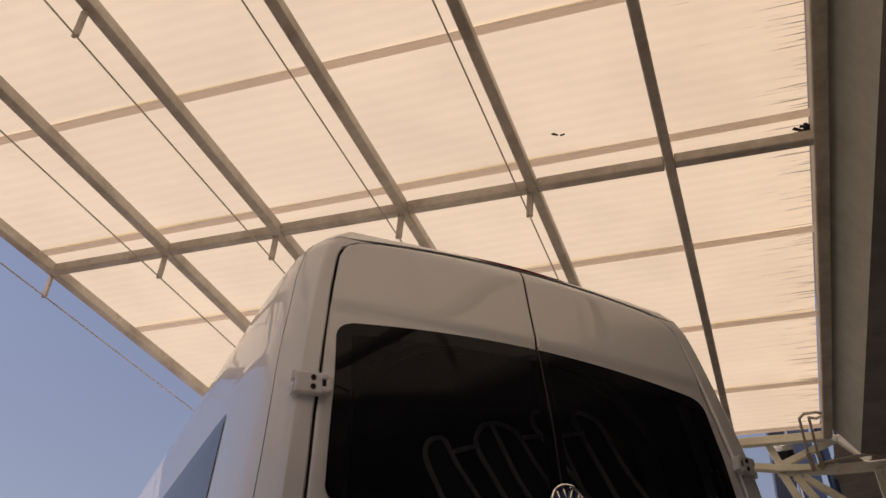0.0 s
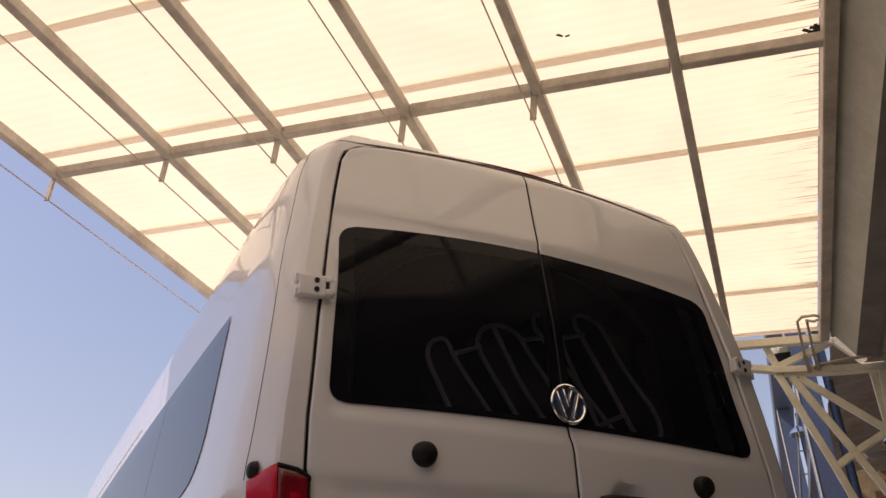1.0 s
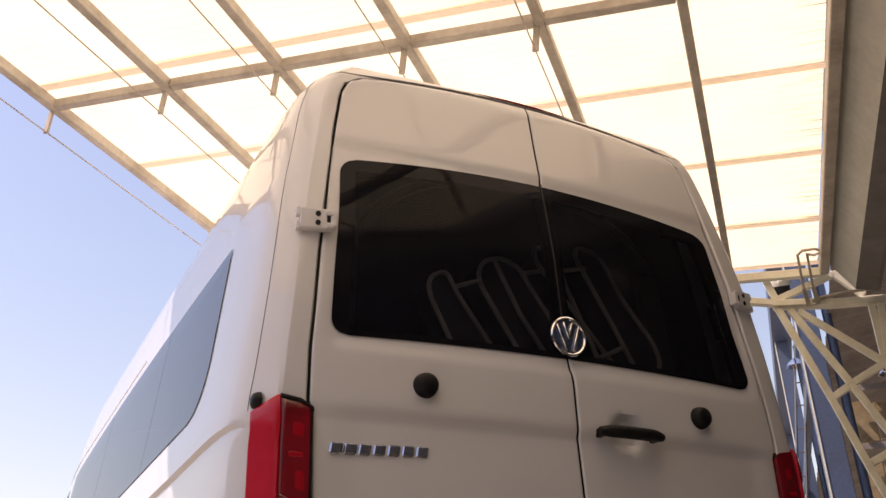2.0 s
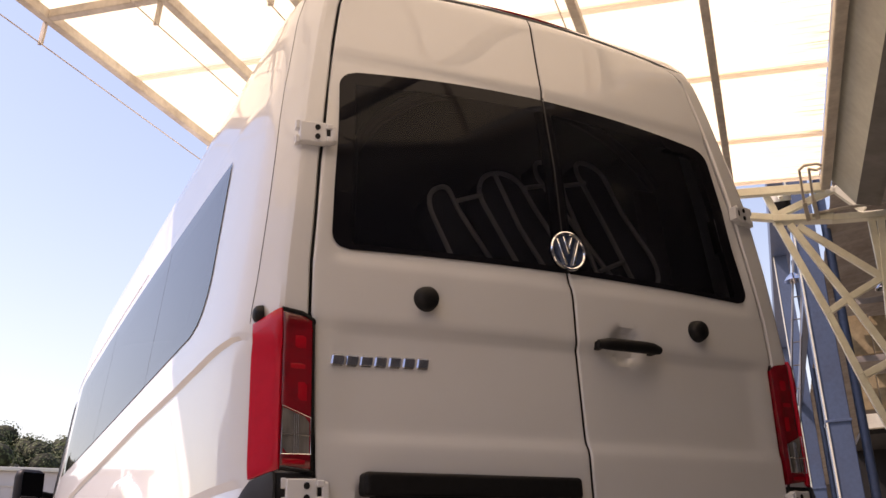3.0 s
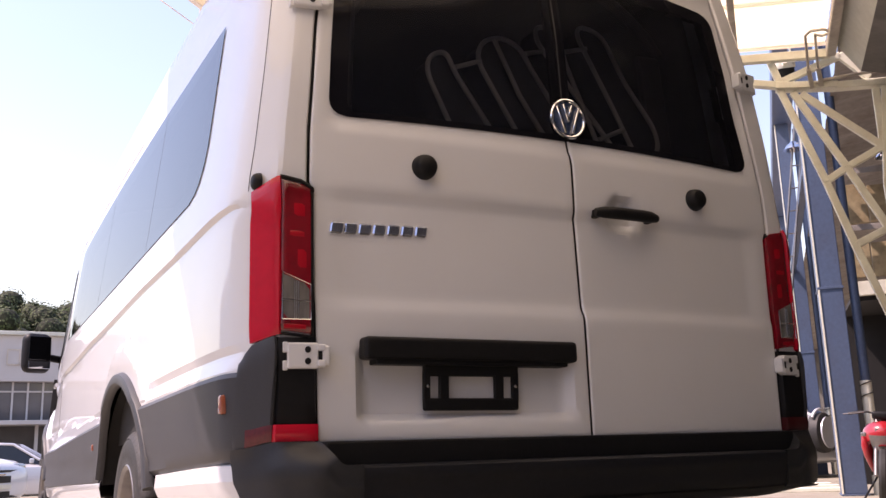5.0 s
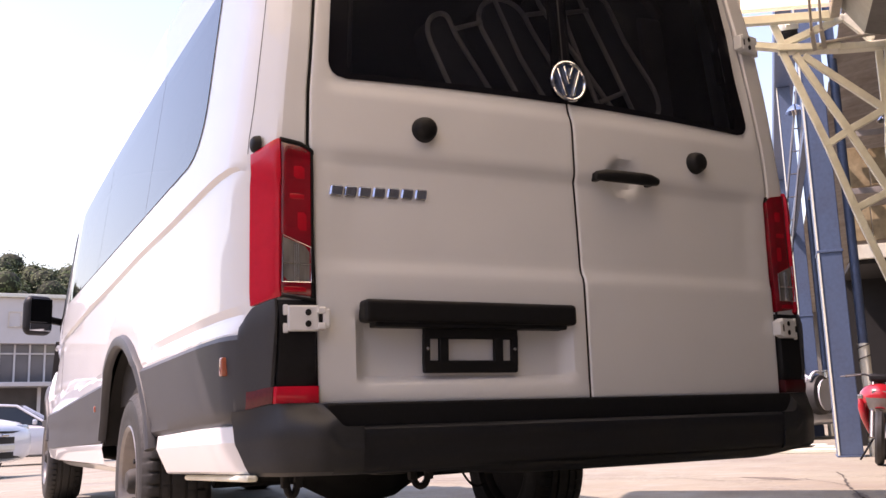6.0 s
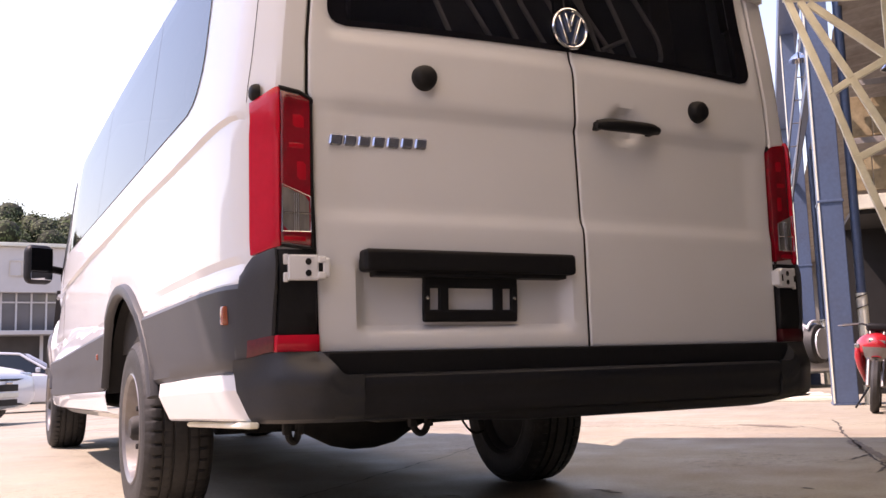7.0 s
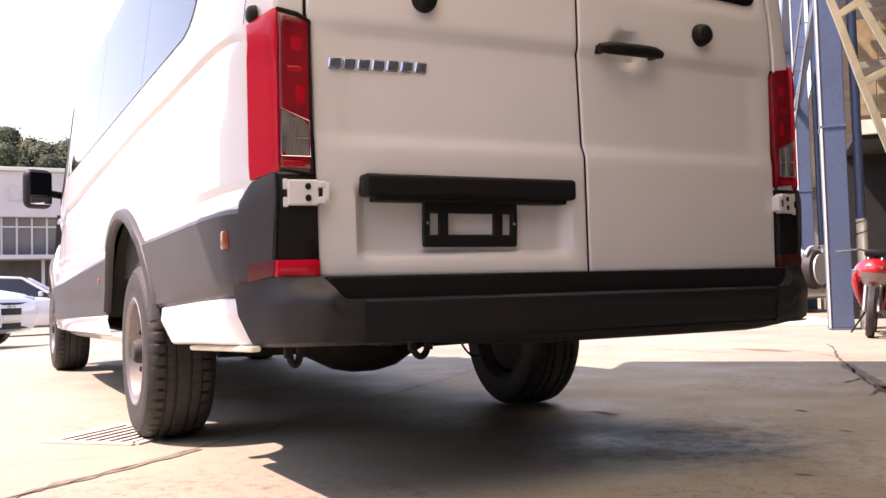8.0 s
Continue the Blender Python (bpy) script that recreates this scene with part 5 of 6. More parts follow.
def column(a, width=0.26, top=7.0):
    col = thing("column", "blue painted steel column of the shed", "column", YARD @ Matrix.Translation((0.66, a, 0)), "shed columns")
    bm = bmesh.new()
    box(bm, (0.0, 0.0, 0.02), (width, 0.40, top), 0.008)
    part("column_shaft", bm, BLUE, col)
    bm = bmesh.new()
    box(bm, (-0.012, -0.012, 2.30), (width + 0.012, 0.412, 2.33), 0.004)
    part("splice_plate", bm, BLUE, col)
    # a cream strip stands in for sunlight on the column's edge
    bm = bmesh.new()
    box(bm, (-0.006, -0.010, 0.02), (0.014, 0.0, top), 0.002)
    part("sunlit_edge", bm, CREAM, col, "pale strip painted for the sunlit edge")
    bm = bmesh.new()
    box(bm, (-0.012, -0.012, 0.0), (width + 0.012, 0.412, 0.02), 0.004)
    part("base_plate", bm, BLUE, col)
    return col


for a in (11.5, 19.6, 28.0):
    column(a)
    pipe = thing("drainpipe", "blue drainpipe with a cream lower end beside the column", "pipe", YARD @ Matrix.Translation((1.045, a + 0.12, 0)), "drainpipes")
    bm = bmesh.new()
    tube(bm, [(0, 0, 1.25), (0, 0, 6.9)], 0.052, 14)
    part("upper_pipe", bm, BLUE, pipe, "", True)
    bm = bmesh.new()
    tube(bm, [(0, 0, 0.0), (0, 0, 1.25)], 0.060, 14)
    part("lower_pipe", bm, CREAM, pipe, "cream lower pipe", True)
    bm = bmesh.new()
    tube(bm, [(0.065 * math.cos(t), 0.065 * math.sin(t), 1.0 + 0.02 * t) for t in np.linspace(0, 12, 40)], 0.006, 5)
    part("wire_wrap", bm, UNDER, pipe)

brace = thing("brace", "blue steel diagonal brace between two columns", "brace", YARD)
bm = bmesh.new()
bar(bm, (0.80, 12.0, 4.30), (0.70, 19.6, 3.95), 0.10, 0.10, (0, 0, 1), 0.006)
part("brace_bar", bm, BLUE, brace)

# ladder-like mast that leans by the columns
HOOD = Vector((0.80, 0, 5.02))
mast = thing("mast", "thin galvanised lattice mast with rungs leaning by the columns", "mast", YARD @ Matrix.Translation((0.0, 14.9, 0)))
LOW, HIGH = Vector((-0.06, 0, 0.0)), Vector((0.90, 0, 5.65))
for k in (-0.065, 0.065):
    bm = bmesh.new()
    tube(bm, [LOW + Vector((k, 0, 0)), HIGH + Vector((k, 0, 0))], 0.018, 8)
    part("rail", bm, STEEL, mast, "", True)
for k in range(16):
    bm = bmesh.new()
    c = LOW.lerp(HIGH, (k + 0.5) / 16)
    tube(bm, [c - Vector((0.09, 0, 0)), c + Vector((0.09, 0, 0))], 0.010, 6)
    part("rung", bm, STEEL, mast, "", True)
bm = bmesh.new()
lathe(bm, [(0.0, -0.02), (0.15, -0.02), (0.11, 0.04), (0.03, 0.11), (0.0, 0.11)], 20, Matrix.Translation(HOOD + Vector((-0.06, -0.08, 0))) @ Matrix.Rotation(radians(-90), 4, "Y"), False)
part("lamp_hood", bm, CHROME, mast, "small bright metal lamp hood", True)
bm = bmesh.new()
box(bm, (0.62, 7.8, 7.0), (1.0, 45, 7.4), 0.01)
lintel = part("eaves_beam", bm, BLUE, None)
lintel.matrix_world = YARD
tagged(lintel, "blue steel eaves beam", "beam", kind="structure")
# roof, back wall, end walls of the shed
bm = bmesh.new()
n = 240
rows = [[Vector((u, -14 + 60 * j / n, 4.6 + 0.16 * (u - 0.9) + 0.02 * math.cos(math.pi * j))) for u in (1.05, 6, 12.0)] for j in range(n + 1)]
slab(bm, rows)
shed_roof = part("ceiling", bm, ROOFING, None)
shed_roof.matrix_world = YARD
tagged(shed_roof, "grey corrugated underside of the shed roof", "ceiling", kind="structure")
bm = bmesh.new()
box(bm, (12.0, -14, 0), (12.2, 46, 7.0))
wall = part("wall_east", bm, WALL, None)
wall.matrix_world = YARD
tagged(wall, "dim grey rear wall of the shed", "wall", kind="structure")
for nm, a in (("wall_south", -14.2), ("wall_north", 46.0)):
    bm = bmesh.new()
    box(bm, (1.0, a, 0), (12.2, a + 0.2, 7.0))
    wall = part(nm, bm, WALL, None)
    wall.matrix_world = YARD
    tagged(wall, "dim grey end wall of the shed", "wall", kind="structure")
bm = bmesh.new()
box(bm, (0.80, -11.3, 2.98), (0.85, 6.2, 4.75))
wall = part("wall_upper", bm, WALL, None)
wall.matrix_world = YARD
tagged(wall, "sheet wall above the fascia", "wall", kind="structure")

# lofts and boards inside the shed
# near-black colour stands in for the unlit depth of the shed
DARK = material("unlit_interior", (0.009, 0.0085, 0.0085), 0.85, grain=0.2, grain_scale=8, stain=(0.008, 0.008, 0.008), stain_scale=1.5, stain_amount=0.6)
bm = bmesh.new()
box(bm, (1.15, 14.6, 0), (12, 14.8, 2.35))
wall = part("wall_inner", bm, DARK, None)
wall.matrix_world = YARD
tagged(wall, "inner wall of the shed, near-black to hold its shade", "wall", kind="structure")
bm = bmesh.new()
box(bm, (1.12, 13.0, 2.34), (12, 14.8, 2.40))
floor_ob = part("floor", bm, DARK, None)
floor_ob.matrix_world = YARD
tagged(floor_ob, "wooden loft floor, near-black to hold its shade", "floor", kind="structure")
loft = thing("loft_rack", "steel loft rack stacked with yellowish boards", "rack", YARD)
for z0, z1 in ((2.40, 2.58), (3.24, 3.32), (4.0, 4.08)):
    bm = bmesh.new()
    box(bm, (1.12, 12.92, z0), (11.9, 13.0, z1), 0.005)
    part("rack_beam", bm, CREAM if z0 < 3 else ROOFING, loft)
rng = random.Random(5)
for z0, z1 in ((2.66, 3.20), (3.38, 3.95)):
    u = 1.16
    while u < 7.5:
        w = rng.uniform(0.20, 0.34)
        bm = bmesh.new()
        d = rng.uniform(-0.03, 0.05)
        box(bm, (u, 13.08 + d, z0), (u + w - 0.012, 13.13 + d, z1 - rng.uniform(0, 0.10)), 0.006)
        part("board", bm, BOARD, loft)
        u += w
for u, a, z in ((1.55, 11.4, 3.78), (1.75, 12.0, 3.05), (2.1, 12.2, 3.12)):
    shade = thing("pendant_lamp", "small unlit metal pendant lamp hood", "lamp", YARD @ Matrix.Translation((u, a, z)), "pendant lamps")
    bm = bmesh.new()
    lathe(bm, [(0.0, 0.09), (0.04, 0.085), (0.10, 0.02), (0.13, -0.03), (0.125, -0.03), (0.03, 0.07)], 20, pose(0, 0, 0, 0, -90, 0), False)
    part("hood", bm, CHROME, shade, "", True)
    bm = bmesh.new()
    tube(bm, [(0, 0, 0.08), (0, 0, 4.62 + 0.16 * (u - 0.9) - z)], 0.006, 5)
    part("hanger", bm, UNDER, shade)

# pipe end by the fascia
pipe = thing("pipe_end", "cream plastic pipe end under the fascia", "pipe", HUNG @ Matrix.Translation((0.90, 3.62, 2.78)))
bm = bmesh.new()
tube(bm, [(0, 0, 0), (0, 0, 0.10), (0.01, 0, 0.17), (0.12, 0, 0.22), (0.8, 0, 0.26)], [0.055, 0.055, 0.048, 0.045, 0.045], 14)
part("pipe_bend", bm, CREAM, pipe, "", True)

# low pale boards on the ground by the column
for k, (u, a, w) in enumerate(((-0.20, 12.6, 1.0), (-0.35, 13.4, 1.1), (-0.10, 14.1, 0.8))):
    plank = thing("plank", "pale flat plank lying on the ground", "plank", YARD @ pose(u, a, 0, 0, 0, 4 * k), "planks")
    bm = bmesh.new()
    box(bm, (0, 0, 0), (w, 0.22, 0.05), 0.008)
    part("plank_board", bm, CREAM, plank)


# ---- parked cars, motorcycle ----
CAR_GLASS = material("car_glass", (0.012, 0.013, 0.015), 0.05, spec=0.6)
CAR_SILVER = material("silver_paint", (0.62, 0.63, 0.66), 0.3, metal=0.3, coat=1.0)
SALOON = [(0.0, 0.62, 0.30, 0.60), (0.06, 0.76, 0.24, 0.70), (0.25, 0.85, 0.20, 0.78), (0.7, 0.88, 0.18, 0.86), (1.25, 0.89, 0.18, 0.93), (2.0, 0.89, 0.18, 0.95), (3.2, 0.89, 0.18, 0.97), (3.9, 0.88, 0.20, 1.0), (4.3, 0.84, 0.24, 0.98), (4.45, 0.72, 0.32, 0.85)]


def build_car(m, label, paint, roof=1.46, boxy=False):
    """A saloon that faces local -y: lower body, glasshouse, roof, lamps, grille, wheels."""
    car = thing("car", label, "car", m, "parked cars")
    bm = bmesh.new()
    rows = []
    for s, hw, lo, hi in SALOON:
        row = []
        for x, z in ((0.0, lo), (0.75, lo), (0.93, lo + 0.06), (1.0, lo + 0.30 * (hi - lo)), (1.0, lo + 0.66 * (hi - lo)), (0.965, hi - 0.07), (0.86, hi - 0.01), (0.5, hi + 0.02), (0.0, hi + 0.03)):
            row.append(Vector((x * hw, s, z)))
        rows.append([Vector((-p.x, p.y, p.z)) for p in row[::-1]][:-1] + row)
    ring = [r for r in rows]
    slab(bm, ring)
    bm.faces.new([v for v in bm.verts if abs(v.co.y) < 1e-4])
    part("car_body", bm, paint, car, "", True)
    cab = [(1.15, 0.74, 0.94), (1.95, 0.60, roof - 0.04), (2.6, 0.60, roof), (3.3, 0.58, roof - 0.05), (4.28 if boxy else 4.05, 0.60 if boxy else 0.68, (roof - 0.1) if boxy else 1.02)]
    bm = bmesh.new()
    rows = [[Vector((x * w, s, z)) for x, z in ((-1.12, 0.93), (-1.0, h - 0.03), (-0.9, h), (0.9, h), (1.0, h - 0.03), (1.12, 0.93))] for s, w, h in cab]
    slab(bm, rows)
    part("glasshouse", bm, CAR_GLASS, car, "dark glass", True)
    bm = bmesh.new()
    rows = [[Vector((x * w, s, h + 0.012 - 0.03 * abs(x) ** 3)) for x in np.linspace(-0.98, 0.98, 9)] for s, w, h in cab[1:4]]
    slab(bm, rows, [[p - Vector((0, 0, 0.02)) for p in r] for r in rows])
    part("car_roof", bm, paint, car, "", True)
    for e in (-1, 1):
        bm = bmesh.new()
        tube(bm, [(e * w * (1.12 if i in (0, len(cab) - 1) else 1.0), s, h - 0.01) for i, (s, w, h) in enumerate(cab)], 0.035, 6)
        part("pillar", bm, paint, car, "", True)
        bm = bmesh.new()
        box(bm, (e * 0.54 - 0.18, 0.055, 0.635), (e * 0.54 + 0.18, 0.34, 0.735), 0.045, Matrix.Identity(4), 3)
        part("headlamp", bm, LENS, car, "clear headlamp", True)
        for y in (0.85, 3.55):
            w = new("car_wheel")
            w.parent = car
            w.matrix_local = Matrix.Translation((e * 0.80, y, 0.31)) @ Matrix.Diagonal((e, 1, 1, 1))
            bm = bmesh.new()
            lathe(bm, [(0.19, 0.08), (0.23, 0.095), (0.29, 0.09), (0.31, 0.07), (0.31, -0.07), (0.29, -0.09), (0.19, -0.08)], 32)
            part("tyre", bm, RUBBER, w, "", True)
            bm = bmesh.new()
            lathe(bm, [(0.195, 0.08), (0.17, 0.05), (0.05, 0.075), (0.0, 0.075), (0.0, 0.02), (0.195, 0.02)], 28, None, False)
            part("rim", bm, STEEL, w, "", True)
        bm = bmesh.new()
        box(bm, (e * 0.98 - 0.09, 1.42, 0.95), (e * 0.98 + 0.09, 1.52, 1.07), 0.03)
        part("wing_mirror", bm, paint, car)
    for z0, z1, w in ((0.615, 0.645, 0.60), (0.47, 0.565, 0.54), (0.265, 0.355, 0.68)):
        bm = bmesh.new()
        rows = [[Vector((x, -0.008 + 0.10 * (abs(x) / 0.7) ** 2.5, z)) for x in np.linspace(-w, w, 9)] for z in (z0, z1)]
        slab(bm, rows, [[p + Vector((0, 0.06, 0)) for p in r] for r in rows])
        part("grille", bm, BLACK, car, "black grille")
    bm = bmesh.new()
    box(bm, (-0.08, -0.03, 0.572), (0.08, 0.01, 0.608), 0.01)
    part("emblem", bm, CHROME, car, "plain chrome emblem")
    bm = bmesh.new()
    box(bm, (-0.22, -0.03, 0.385), (0.22, 0.01, 0.45), 0.005)
    part("number_plate", bm, CREAM, car, "plain plate")
    return car


def on_yard(x, y, turn):
    """A place on the sloping part of the yard."""
    return pose(x, y, fall((YARD.inverted() @ Vector((x, y, 0))).x), 0, 0, turn)


build_car(on_yard(-0.90, 14.4, 55) @ Matrix.Scale(1.12, 4), "white saloon car with a dark grille facing the yard", PAINT)
build_car(on_yard(1.75, 23.4, 78), "pale silver saloon car parked behind another", CAR_SILVER)
back = YARD @ pose(0.84 - 4.45 * 0.875, 18.17 + 4.45 * 0.485, 0, 0, 0, -119)
hatch = build_car(back, "white car with a covered spare wheel on its tail", PAINT, 1.50)
bm = bmesh.new()
lathe(bm, [(0.0, 0.11), (0.20, 0.11), (0.25, 0.125), (0.29, 0.11), (0.335, 0.08), (0.345, 0.0), (0.335, -0.09), (0.20, -0.10), (0.0, -0.10)], 36, pose(0.35, 4.60, 0.76, 0, 0, 90), False)
part("spare_wheel", bm, RUBBER, hatch, "spare wheel", True)
bm = bmesh.new()
lathe(bm, [(0.0, 0.135), (0.19, 0.13), (0.27, 0.145), (0.27, 0.12), (0.0, 0.12)], 32, pose(0.35, 4.60, 0.76, 0, 0, 90), False)
part("wheel_cover", bm, CAR_SILVER, hatch, "silver wheel cover", True)
bm = bmesh.new()
tube(bm, [(0.35 + 0.37 * math.cos(t), 4.60, 0.76 + 0.40 * math.sin(t)) for t in np.linspace(0.7, 2.2, 14)], 0.026, 8)
part("wheel_carrier", bm, PAINT, hatch, "white curved carrier", True)
bm = bmesh.new()
box(bm, (0.66, 4.28, 0.80), (0.80, 4.40, 1.0), 0.02)
part("tail_lamp", bm, RED, hatch)
bm = bmesh.new()
box(bm, (-0.80, 4.35, 0.26), (0.80, 4.56, 0.46), 0.05, None, 3)
part("tail_bumper", bm, CAR_SILVER, hatch, "silver bumper", True)


def build_motorcycle(m):
    bike = thing("motorcycle", "red motorcycle parked on its side stand", "motorcycle", m)
    paint = material("red_paint", (0.36, 0.012, 0.018), 0.3, coat=1.0, grain=0.05)
    for y in (0.0, 1.28):
        w = new("bike_wheel")
        w.parent = bike
        w.matrix_local = pose(0, y, 0.29)
        bm = bmesh.new()
        lathe(bm, [(0.22, 0.040), (0.27, 0.045), (0.29, 0.02), (0.29, -0.02), (0.27, -0.045), (0.22, -0.040)], 36)
        part("tyre", bm, RUBBER, w, "", True)
        bm = bmesh.new()
        tube(bm, [(0, 0.215 * math.cos(t), 0.215 * math.sin(t)) for t in np.linspace(0, 2 * math.pi, 33)[:-1]], 0.016, 6, True)
        for k in range(5):
            t = 2 * math.pi * k / 5
            bar(bm, (0, 0.03 * math.cos(t), 0.03 * math.sin(t)), (0, 0.21 * math.cos(t), 0.21 * math.sin(t)), 0.02, 0.03, (1, 0, 0))
        part("rim", bm, STEEL, w, "", True)
    for e in (-1, 1):
        bm = bmesh.new()
        tube(bm, [(e * 0.075, 0.0, 0.29), (e * 0.075, 0.14, 0.60), (e * 0.07, 0.27, 0.90)], [0.026, 0.026, 0.018], 10)
        part("fork", bm, STEEL, bike, "", True)
        bm = bmesh.new()
        tube(bm, [(0, 0.30, 0.93), (e * 0.16, 0.33, 0.98), (e * 0.26, 0.38, 0.97), (e * 0.37, 0.42, 0.95)], [0.011, 0.011, 0.015, 0.017], 8)
        part("handlebar", bm, BLACK, bike, "", True)
        bm = bmesh.new()
        box(bm, (e * 0.20 - 0.03, 0.05, 0.70), (e * 0.20 + 0.03, 0.10, 0.75), 0.015)
        part("indicator", bm, LENS, bike)
    bm = bmesh.new()
    rows = [[Vector((0.050 * math.sin(b) * (1 if abs(a) < 1 else 0.6), 0.0 + 0.325 * math.sin(a), 0.29 + 0.325 * math.cos(a) + 0.012 * math.cos(b))) for b in np.linspace(-1.4, 1.4, 6)] for a in np.linspace(0.1, 1.3, 12)]
    slab(bm, rows, [[p + Vector((0, 0, -0.008)) for p in r] for r in rows])
    part("front_mudguard", bm, paint, bike, "red mudguard", True)
    bm = bmesh.new()
    rows = [[Vector((w * math.sin(t), 0.34 - d * math.cos(t), z - drop * abs(math.sin(t)) ** 2)) for t in np.linspace(-1.5, 1.5, 15)] for z, w, d, drop in ((0.885, 0.10, 0.10, 0.02), (0.870, 0.17, 0.18, 0.03), (0.825, 0.215, 0.24, 0.05), (0.765, 0.225, 0.27, 0.08), (0.715, 0.20, 0.26, 0.10), (0.700, 0.16, 0.22, 0.10))]
    slab(bm, rows, [[p + Vector((0, 0.02, 0)) for p in r] for r in rows])
    part("headlamp_cowl", bm, paint, bike, "red cowl", True)
    bm = bmesh.new()
    rows = [[Vector((x, 0.088 + 0.9 * x * x, z)) for x in np.linspace(-0.085, 0.085, 7)] for z in (0.745, 0.775, 0.80)]
    slab(bm, rows, [[p + Vector((0, 0.03, 0)) for p in r] for r in rows])
    part("headlamp", bm, LENS, bike, "narrow clear headlamp", True)
    bm = bmesh.new()
    box(bm, (-0.12, 0.24, 0.90), (0.12, 0.34, 0.99), 0.03, None, 3)
    part("instrument_panel", bm, BLACK, bike, "black instrument panel", True)
    for e in (-1, 1):
        bm = bmesh.new()
        tube(bm, [(e * 0.20, 0.34, 0.975), (e * 0.30, 0.33, 0.955), (e * 0.42, 0.345, 0.94)], 0.006, 6)
        part("brake_lever", bm, STEEL, bike, "", True)
        bm = bmesh.new()
        tube(bm, [(e * 0.10, 0.30, 0.93), (e * 0.11, 0.20, 0.96), (e * 0.06, 0.16, 0.80)], 0.005, 6)
        part("cable", bm, BLACK, bike)
    bm = bmesh.new()
    rows = [[Vector((x * w, 0.075 + 0.05 * x * x + 0.12 * (0.72 - z), z)) for x in np.linspace(-1, 1, 7)] for z, w in ((0.72, 0.150), (0.62, 0.125), (0.54, 0.085), (0.48, 0.05))]
    slab(bm, rows, [[p + Vector((0, 0.03, 0)) for p in r] for r in rows])
    part("lower_cowl", bm, STEEL, bike, "grey lower cowl", True)
    for e in (-1, 1):
        bm = bmesh.new()
        tube(bm, [(e * 0.20, 0.22, 0.70), (e * 0.19, 0.20, 0.60), (e * 0.165, 0.22, 0.50), (e * 0.13, 0.26, 0.40), (e * 0.11, 0.30, 0.33)], [0.030, 0.040, 0.036, 0.026, 0.014], 14)
        part("leg_shield", bm, paint, bike, "red leg shield", True)
    bm = bmesh.new()
    box(bm, (-0.15, 0.36, 0.66), (0.15, 0.80, 0.88), 0.07, None, 3)
    part("fuel_tank", bm, paint, bike, "red fuel tank", True)
    bm = bmesh.new()
    box(bm, (-0.12, 0.78, 0.70), (0.12, 1.45, 0.79), 0.035, None, 3)
    part("saddle", bm, BLACK, bike, "black saddle", True)
    for e in (-1, 1):
        bm = bmesh.new()
        box(bm, (e * 0.15 - 0.035, 0.30, 0.42), (e * 0.15 + 0.035, 0.62, 0.70), 0.03, None, 3)
        part("side_fairing", bm, paint, bike, "red side fairing", True)
    bm = bmesh.new()
    box(bm, (-0.12, 0.48, 0.28), (0.12, 0.88, 0.60), 0.04)
    lathe(bm, [(0, -0.15), (0.09, -0.15), (0.09, 0.15), (0, 0.15)], 18, pose(0, 0.70, 0.36), False)
    part("engine", bm, UNDER, bike, "", True)
    bm = bmesh.new()
    tube(bm, [(0.10, 0.45, 0.32), (0.13, 0.70, 0.24), (0.14, 1.05, 0.28), (0.15, 1.5, 0.38)], [0.02, 0.022, 0.035, 0.045], 10)
    part("exhaust", bm, STEEL, bike, "", True)
    bm = bmesh.new()
    tube(bm, [(-0.06, 0.72, 0.30), (-0.22, 0.74, 0.0)], 0.012, 6)
    part("side_stand", bm, BLACK, bike)
    bm = bmesh.new()
    for e in (-1, 1):
        bar(bm, (e * 0.07, 0.80, 0.36), (e * 0.07, 1.30, 0.29), 0.03, 0.04)
    bar(bm, (0, 0.30, 0.90), (0, 1.35, 0.66), 0.05, 0.05)
    part("frame", bm, BLACK, bike)
    return bike


build_motorcycle(pose(6.175, 4.04, 0, 0, 6, -53) @ Matrix.Scale(0.87, 4))


# ---- far side of the yard: office building, woods ----
OFFICE = material("office_wall", (0.50, 0.48, 0.475), 0.8, grain=0.04, grain_scale=4, stain=(0.38, 0.36, 0.35), stain_scale=0.5, stain_amount=0.5)
office = thing("office_building", "white two-storey office building with a band of windows", "building", pose(0, 38, 0, 0, 0, 2))
bm = bmesh.new()
box(bm, (-7.5, 0.0, 3.95), (14, 9, 5.75), 0.02)
box(bm, (-7.5, 1.2, -0.6), (14, 9, 3.95))
part("wall", bm, OFFICE, office, "white rendered wall")
bm = bmesh.new()
box(bm, (-7.7, -0.15, 5.75), (14.2, 9.2, 5.90), 0.02)
part("roof", bm, FASCIA, office)
bm = bmesh.new()
box(bm, (-7.5, -0.35, 2.28), (14, 1.2, 2.45), 0.02)
part("ledge", bm, OFFICE, office)
bm = bmesh.new()
box(bm, (-7.5, 0.42, 2.45), (14, 0.46, 3.95))
part("glazing", bm, material("office_glass", (0.10, 0.10, 0.105), 0.08, spec=0.7, grain=0.2, grain_scale=0.8), office, "grey glazing")
bm = bmesh.new()
box(bm, (-7.5, 0.34, 3.55), (14, 0.40, 3.61))
part("transom", bm, OFFICE, office)
for k in range(39):
    bm = bmesh.new()
    x = -7.35 + 0.55 * k
    box(bm, (x - 0.035, 0.33, 2.45), (x + 0.035, 0.41, 3.95))
    part("mullion", bm, OFFICE, office)
for k in range(8):
    bm = bmesh.new()
    x = -6.95 + 2.75 * k
    box(bm, (x - 0.06, 0.3, -0.6), (x + 0.06, 0.45, 2.28))
    part("pillar", bm, OFFICE, office)
bm = bmesh.new()
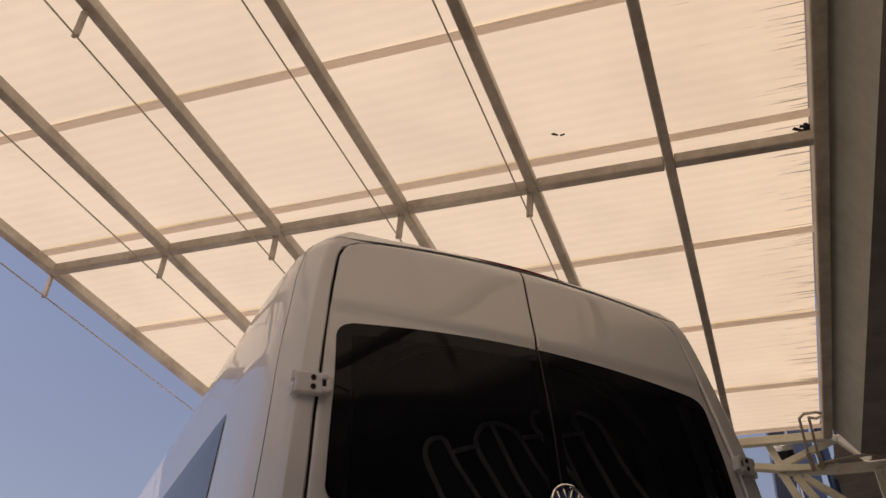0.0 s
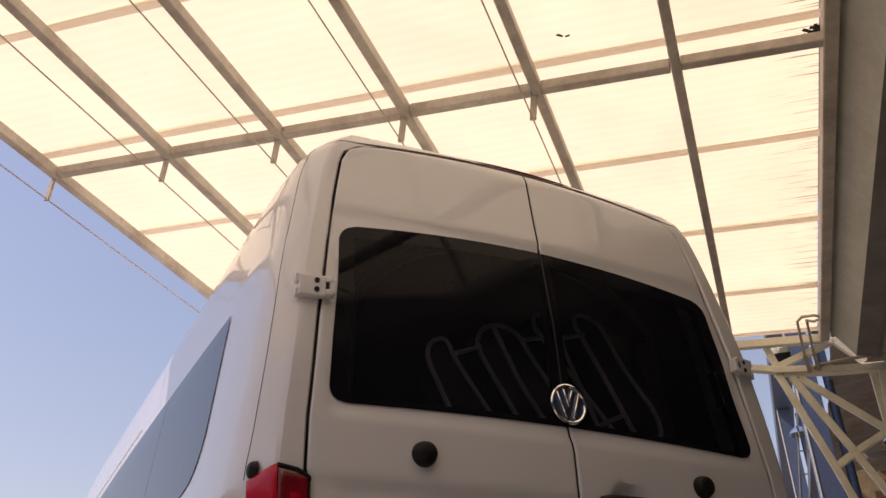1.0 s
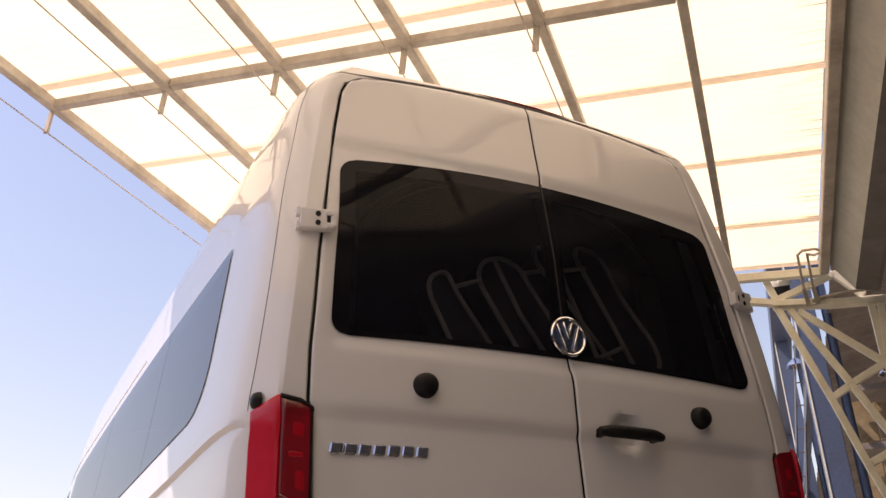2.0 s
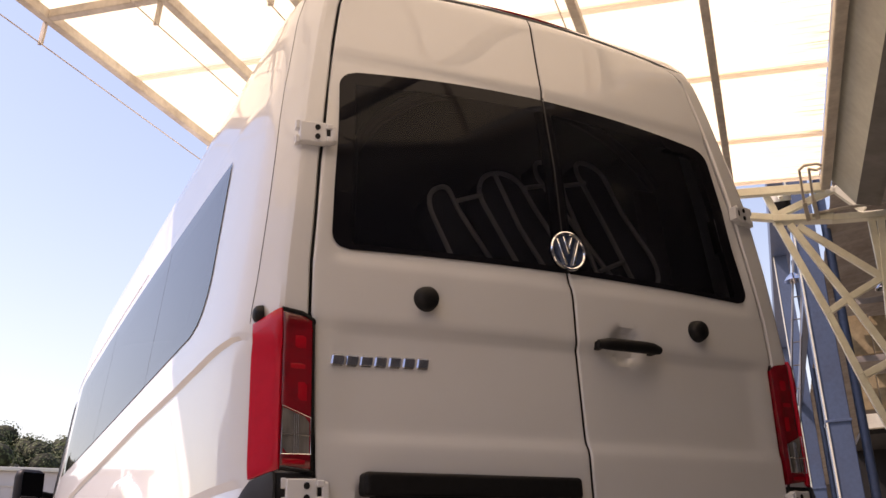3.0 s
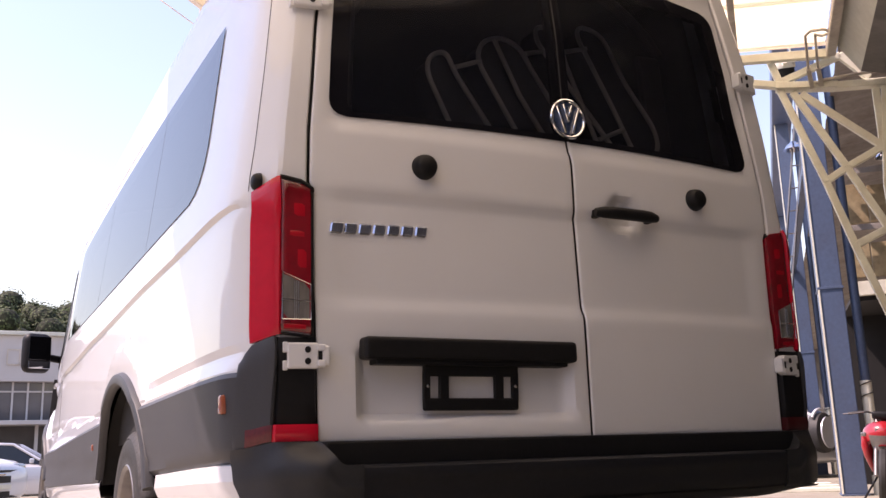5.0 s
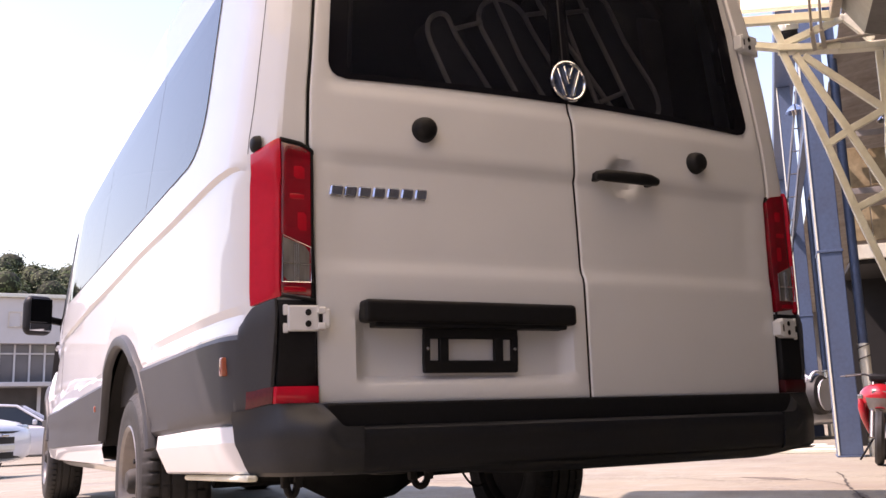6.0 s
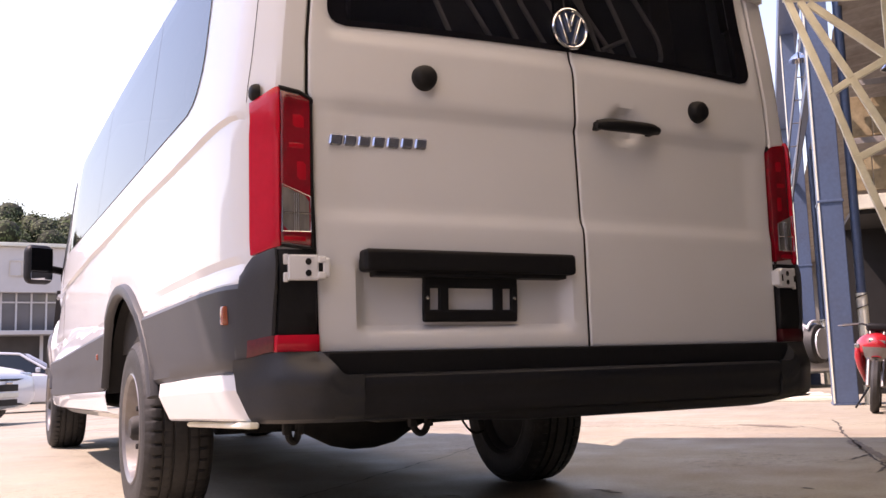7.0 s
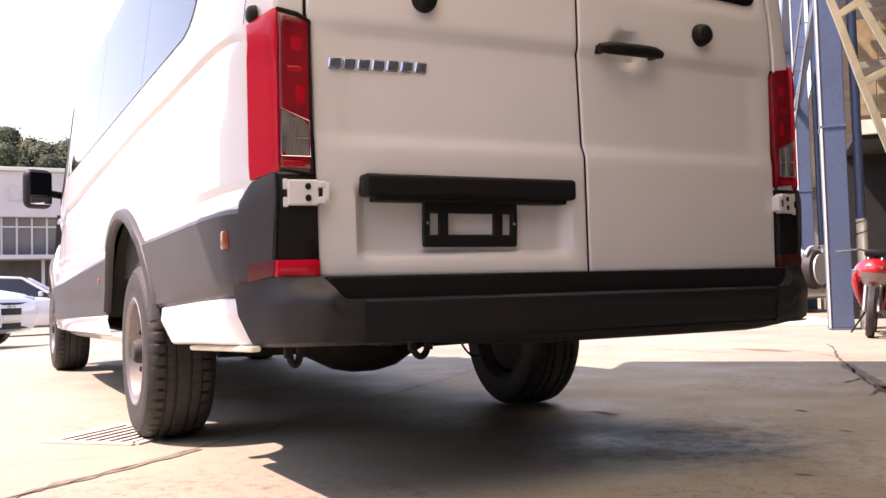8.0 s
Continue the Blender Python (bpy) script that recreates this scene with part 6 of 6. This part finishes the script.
box(bm, (-7.5, 1.12, -0.6), (14, 1.18, 2.28))
part("shopfront", bm, material("shopfront_glass", (0.10, 0.095, 0.095), 0.15, spec=0.5, grain=0.3, grain_scale=0.7), office, "dark shopfront glazing")
for x in (-6.0, -3.0, 0.05, 3.0):
    win = new("window")
    win.parent = office
    bm = bmesh.new()
    box(bm, (x, -0.02, 4.62), (x + 0.78, 0.02, 5.16))
    part("pane", bm, OFFICE, win)
    bm = bmesh.new()
    for a, b in (((x, 4.60), (x + 0.78, 4.60)), ((x, 5.18), (x + 0.78, 5.18)), ((x, 4.6), (x, 5.18)), ((x + 0.78, 4.6), (x + 0.78, 5.18)), ((x + 0.44, 4.6), (x + 0.44, 5.18))):
        bar(bm, (a[0], -0.03, a[1]), (b[0], -0.03, b[1]), 0.04, 0.04, (0, 1, 0))
    part("window_frame", bm, BEAM, win)

LEAF = material("leaves", (0.050, 0.074, 0.022), 0.75, grain=0.45, grain_scale=0.9, stain=(0.066, 0.080, 0.030), stain_scale=0.30, stain_amount=0.8)
# dark green that paints the shade between the leaves
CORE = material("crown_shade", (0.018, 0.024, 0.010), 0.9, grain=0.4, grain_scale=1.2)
EARTH = material("hill_earth", (0.06, 0.065, 0.038), 0.9, grain=0.4, grain_scale=0.6)


def ridge(x):
    """The hill falls away to the west and runs on to the east."""
    return (0.16 + 0.84 * step(-9, -1.5, x)) * (1 + 0.05 * math.sin(0.21 * x) + 0.04 * math.sin(0.57 * x + 1))


bm = bmesh.new()
rows = [[Vector((x, 56 + d, max(-0.8, h * ridge(x)))) for x in np.linspace(-70, 90, 90)] for d, h in ((0, -0.8), (4, 2.6), (10, 5.6), (18, 8.3), (28, 9.2), (45, 8), (70, -0.8))]
slab(bm, rows)
hill = part("hill", bm, EARTH, None, "", True)
tagged(hill, "low wooded hill behind the office", "hill", kind="structure")
rng = np.random.default_rng(7)
quads, lumps = [], []
for t in range(170):
    close = t < 100
    x, d = (rng.uniform(-3, 9) if close else rng.uniform(-34, 44)), rng.uniform(1, 26)
    if t < 24:  # an unbroken row along the ridge
        x, d = -3 + 0.5 * t, 17 + rng.uniform(-2, 2)
    base = np.interp(d, [0, 4, 10, 18, 28], [0.3, 2.8, 5.7, 8.4, 9.2]) * ridge(x)
    r = rng.uniform(1.3, 2.5)
    n = 4000 if close else 200
    lobes = rng.normal(0, 0.55, (10, 3)) * r * [1, 1, 0.7] + [x, 56 + d, base + r * 0.8]
    size = r * rng.uniform(0.36, 0.55, 10)
    k = rng.integers(0, 10, n)
    v = rng.normal(0, 1, (n, 3))
    v /= np.linalg.norm(v, axis=1)[:, None]
    c = lobes[k] + v * (size[k] * rng.uniform(0.80, 1.14, n))[:, None]
    # each leaf clump faces roughly outwards from its bough
    f = v + rng.normal(0, 0.30, (n, 3)) + [0, 0, 0.2]
    f /= np.linalg.norm(f, axis=1)[:, None]
    p = np.cross(f, rng.normal(0, 1, (n, 3)))
    p /= np.linalg.norm(p, axis=1)[:, None]
    q = np.cross(f, p)
    s = rng.uniform(0.06, 0.14, n)[:, None] if close else 0.4
    quads.append(np.stack([c - p * s, c + q * s * 0.6, c + p * s, c - q * s * 0.6], 1))
    lumps += list(zip(lobes, size))
verts = np.concatenate(quads).reshape(-1, 3)
faces = np.arange(len(verts)).reshape(-1, 4)
verts, faces = verts.tolist(), faces.tolist()
# dark lumps inside the crowns, their shade put into the colour
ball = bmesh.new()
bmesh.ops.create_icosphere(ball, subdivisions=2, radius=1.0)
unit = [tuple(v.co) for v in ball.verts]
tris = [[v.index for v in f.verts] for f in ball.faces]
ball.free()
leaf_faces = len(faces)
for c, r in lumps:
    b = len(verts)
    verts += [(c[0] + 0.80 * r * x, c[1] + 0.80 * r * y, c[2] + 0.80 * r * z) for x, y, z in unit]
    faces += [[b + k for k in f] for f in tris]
me = bpy.data.meshes.new("woods")
me.from_pydata(verts, [], faces)
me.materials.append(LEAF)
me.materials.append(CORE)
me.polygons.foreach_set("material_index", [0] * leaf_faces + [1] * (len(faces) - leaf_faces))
woods = new("woods", me)
tagged(woods, "dense green trees on the hill behind the office", "woods", kind="stuff")

# unseen wall added behind the camera to bounce light onto the van's rear
bm = bmesh.new()
box(bm, (-14.3, -11.3, -0.6), (8, -11.0, 8.5), 0.02)
RENDERED = material("grey_render", (0.52, 0.55, 0.60), 0.85, grain=0.05, grain_scale=6, stain=(0.42, 0.44, 0.47), stain_scale=0.6, stain_amount=0.5)
wall = part("wall_bounce", bm, RENDERED, None)
tagged(wall, "added pale blue-grey wall that bounces light, never in view", "wall", kind="structure")
# unseen wall added to keep low western sky light off the van's side
bm = bmesh.new()
box(bm, (-14.3, -11.0, -0.6), (-14.0, 30.0, 6.5), 0.02)
wall = part("wall_skyblock", bm, RENDERED, None)
tagged(wall, "added pale blue-grey wall that blocks sky light, never in view", "wall", kind="structure")
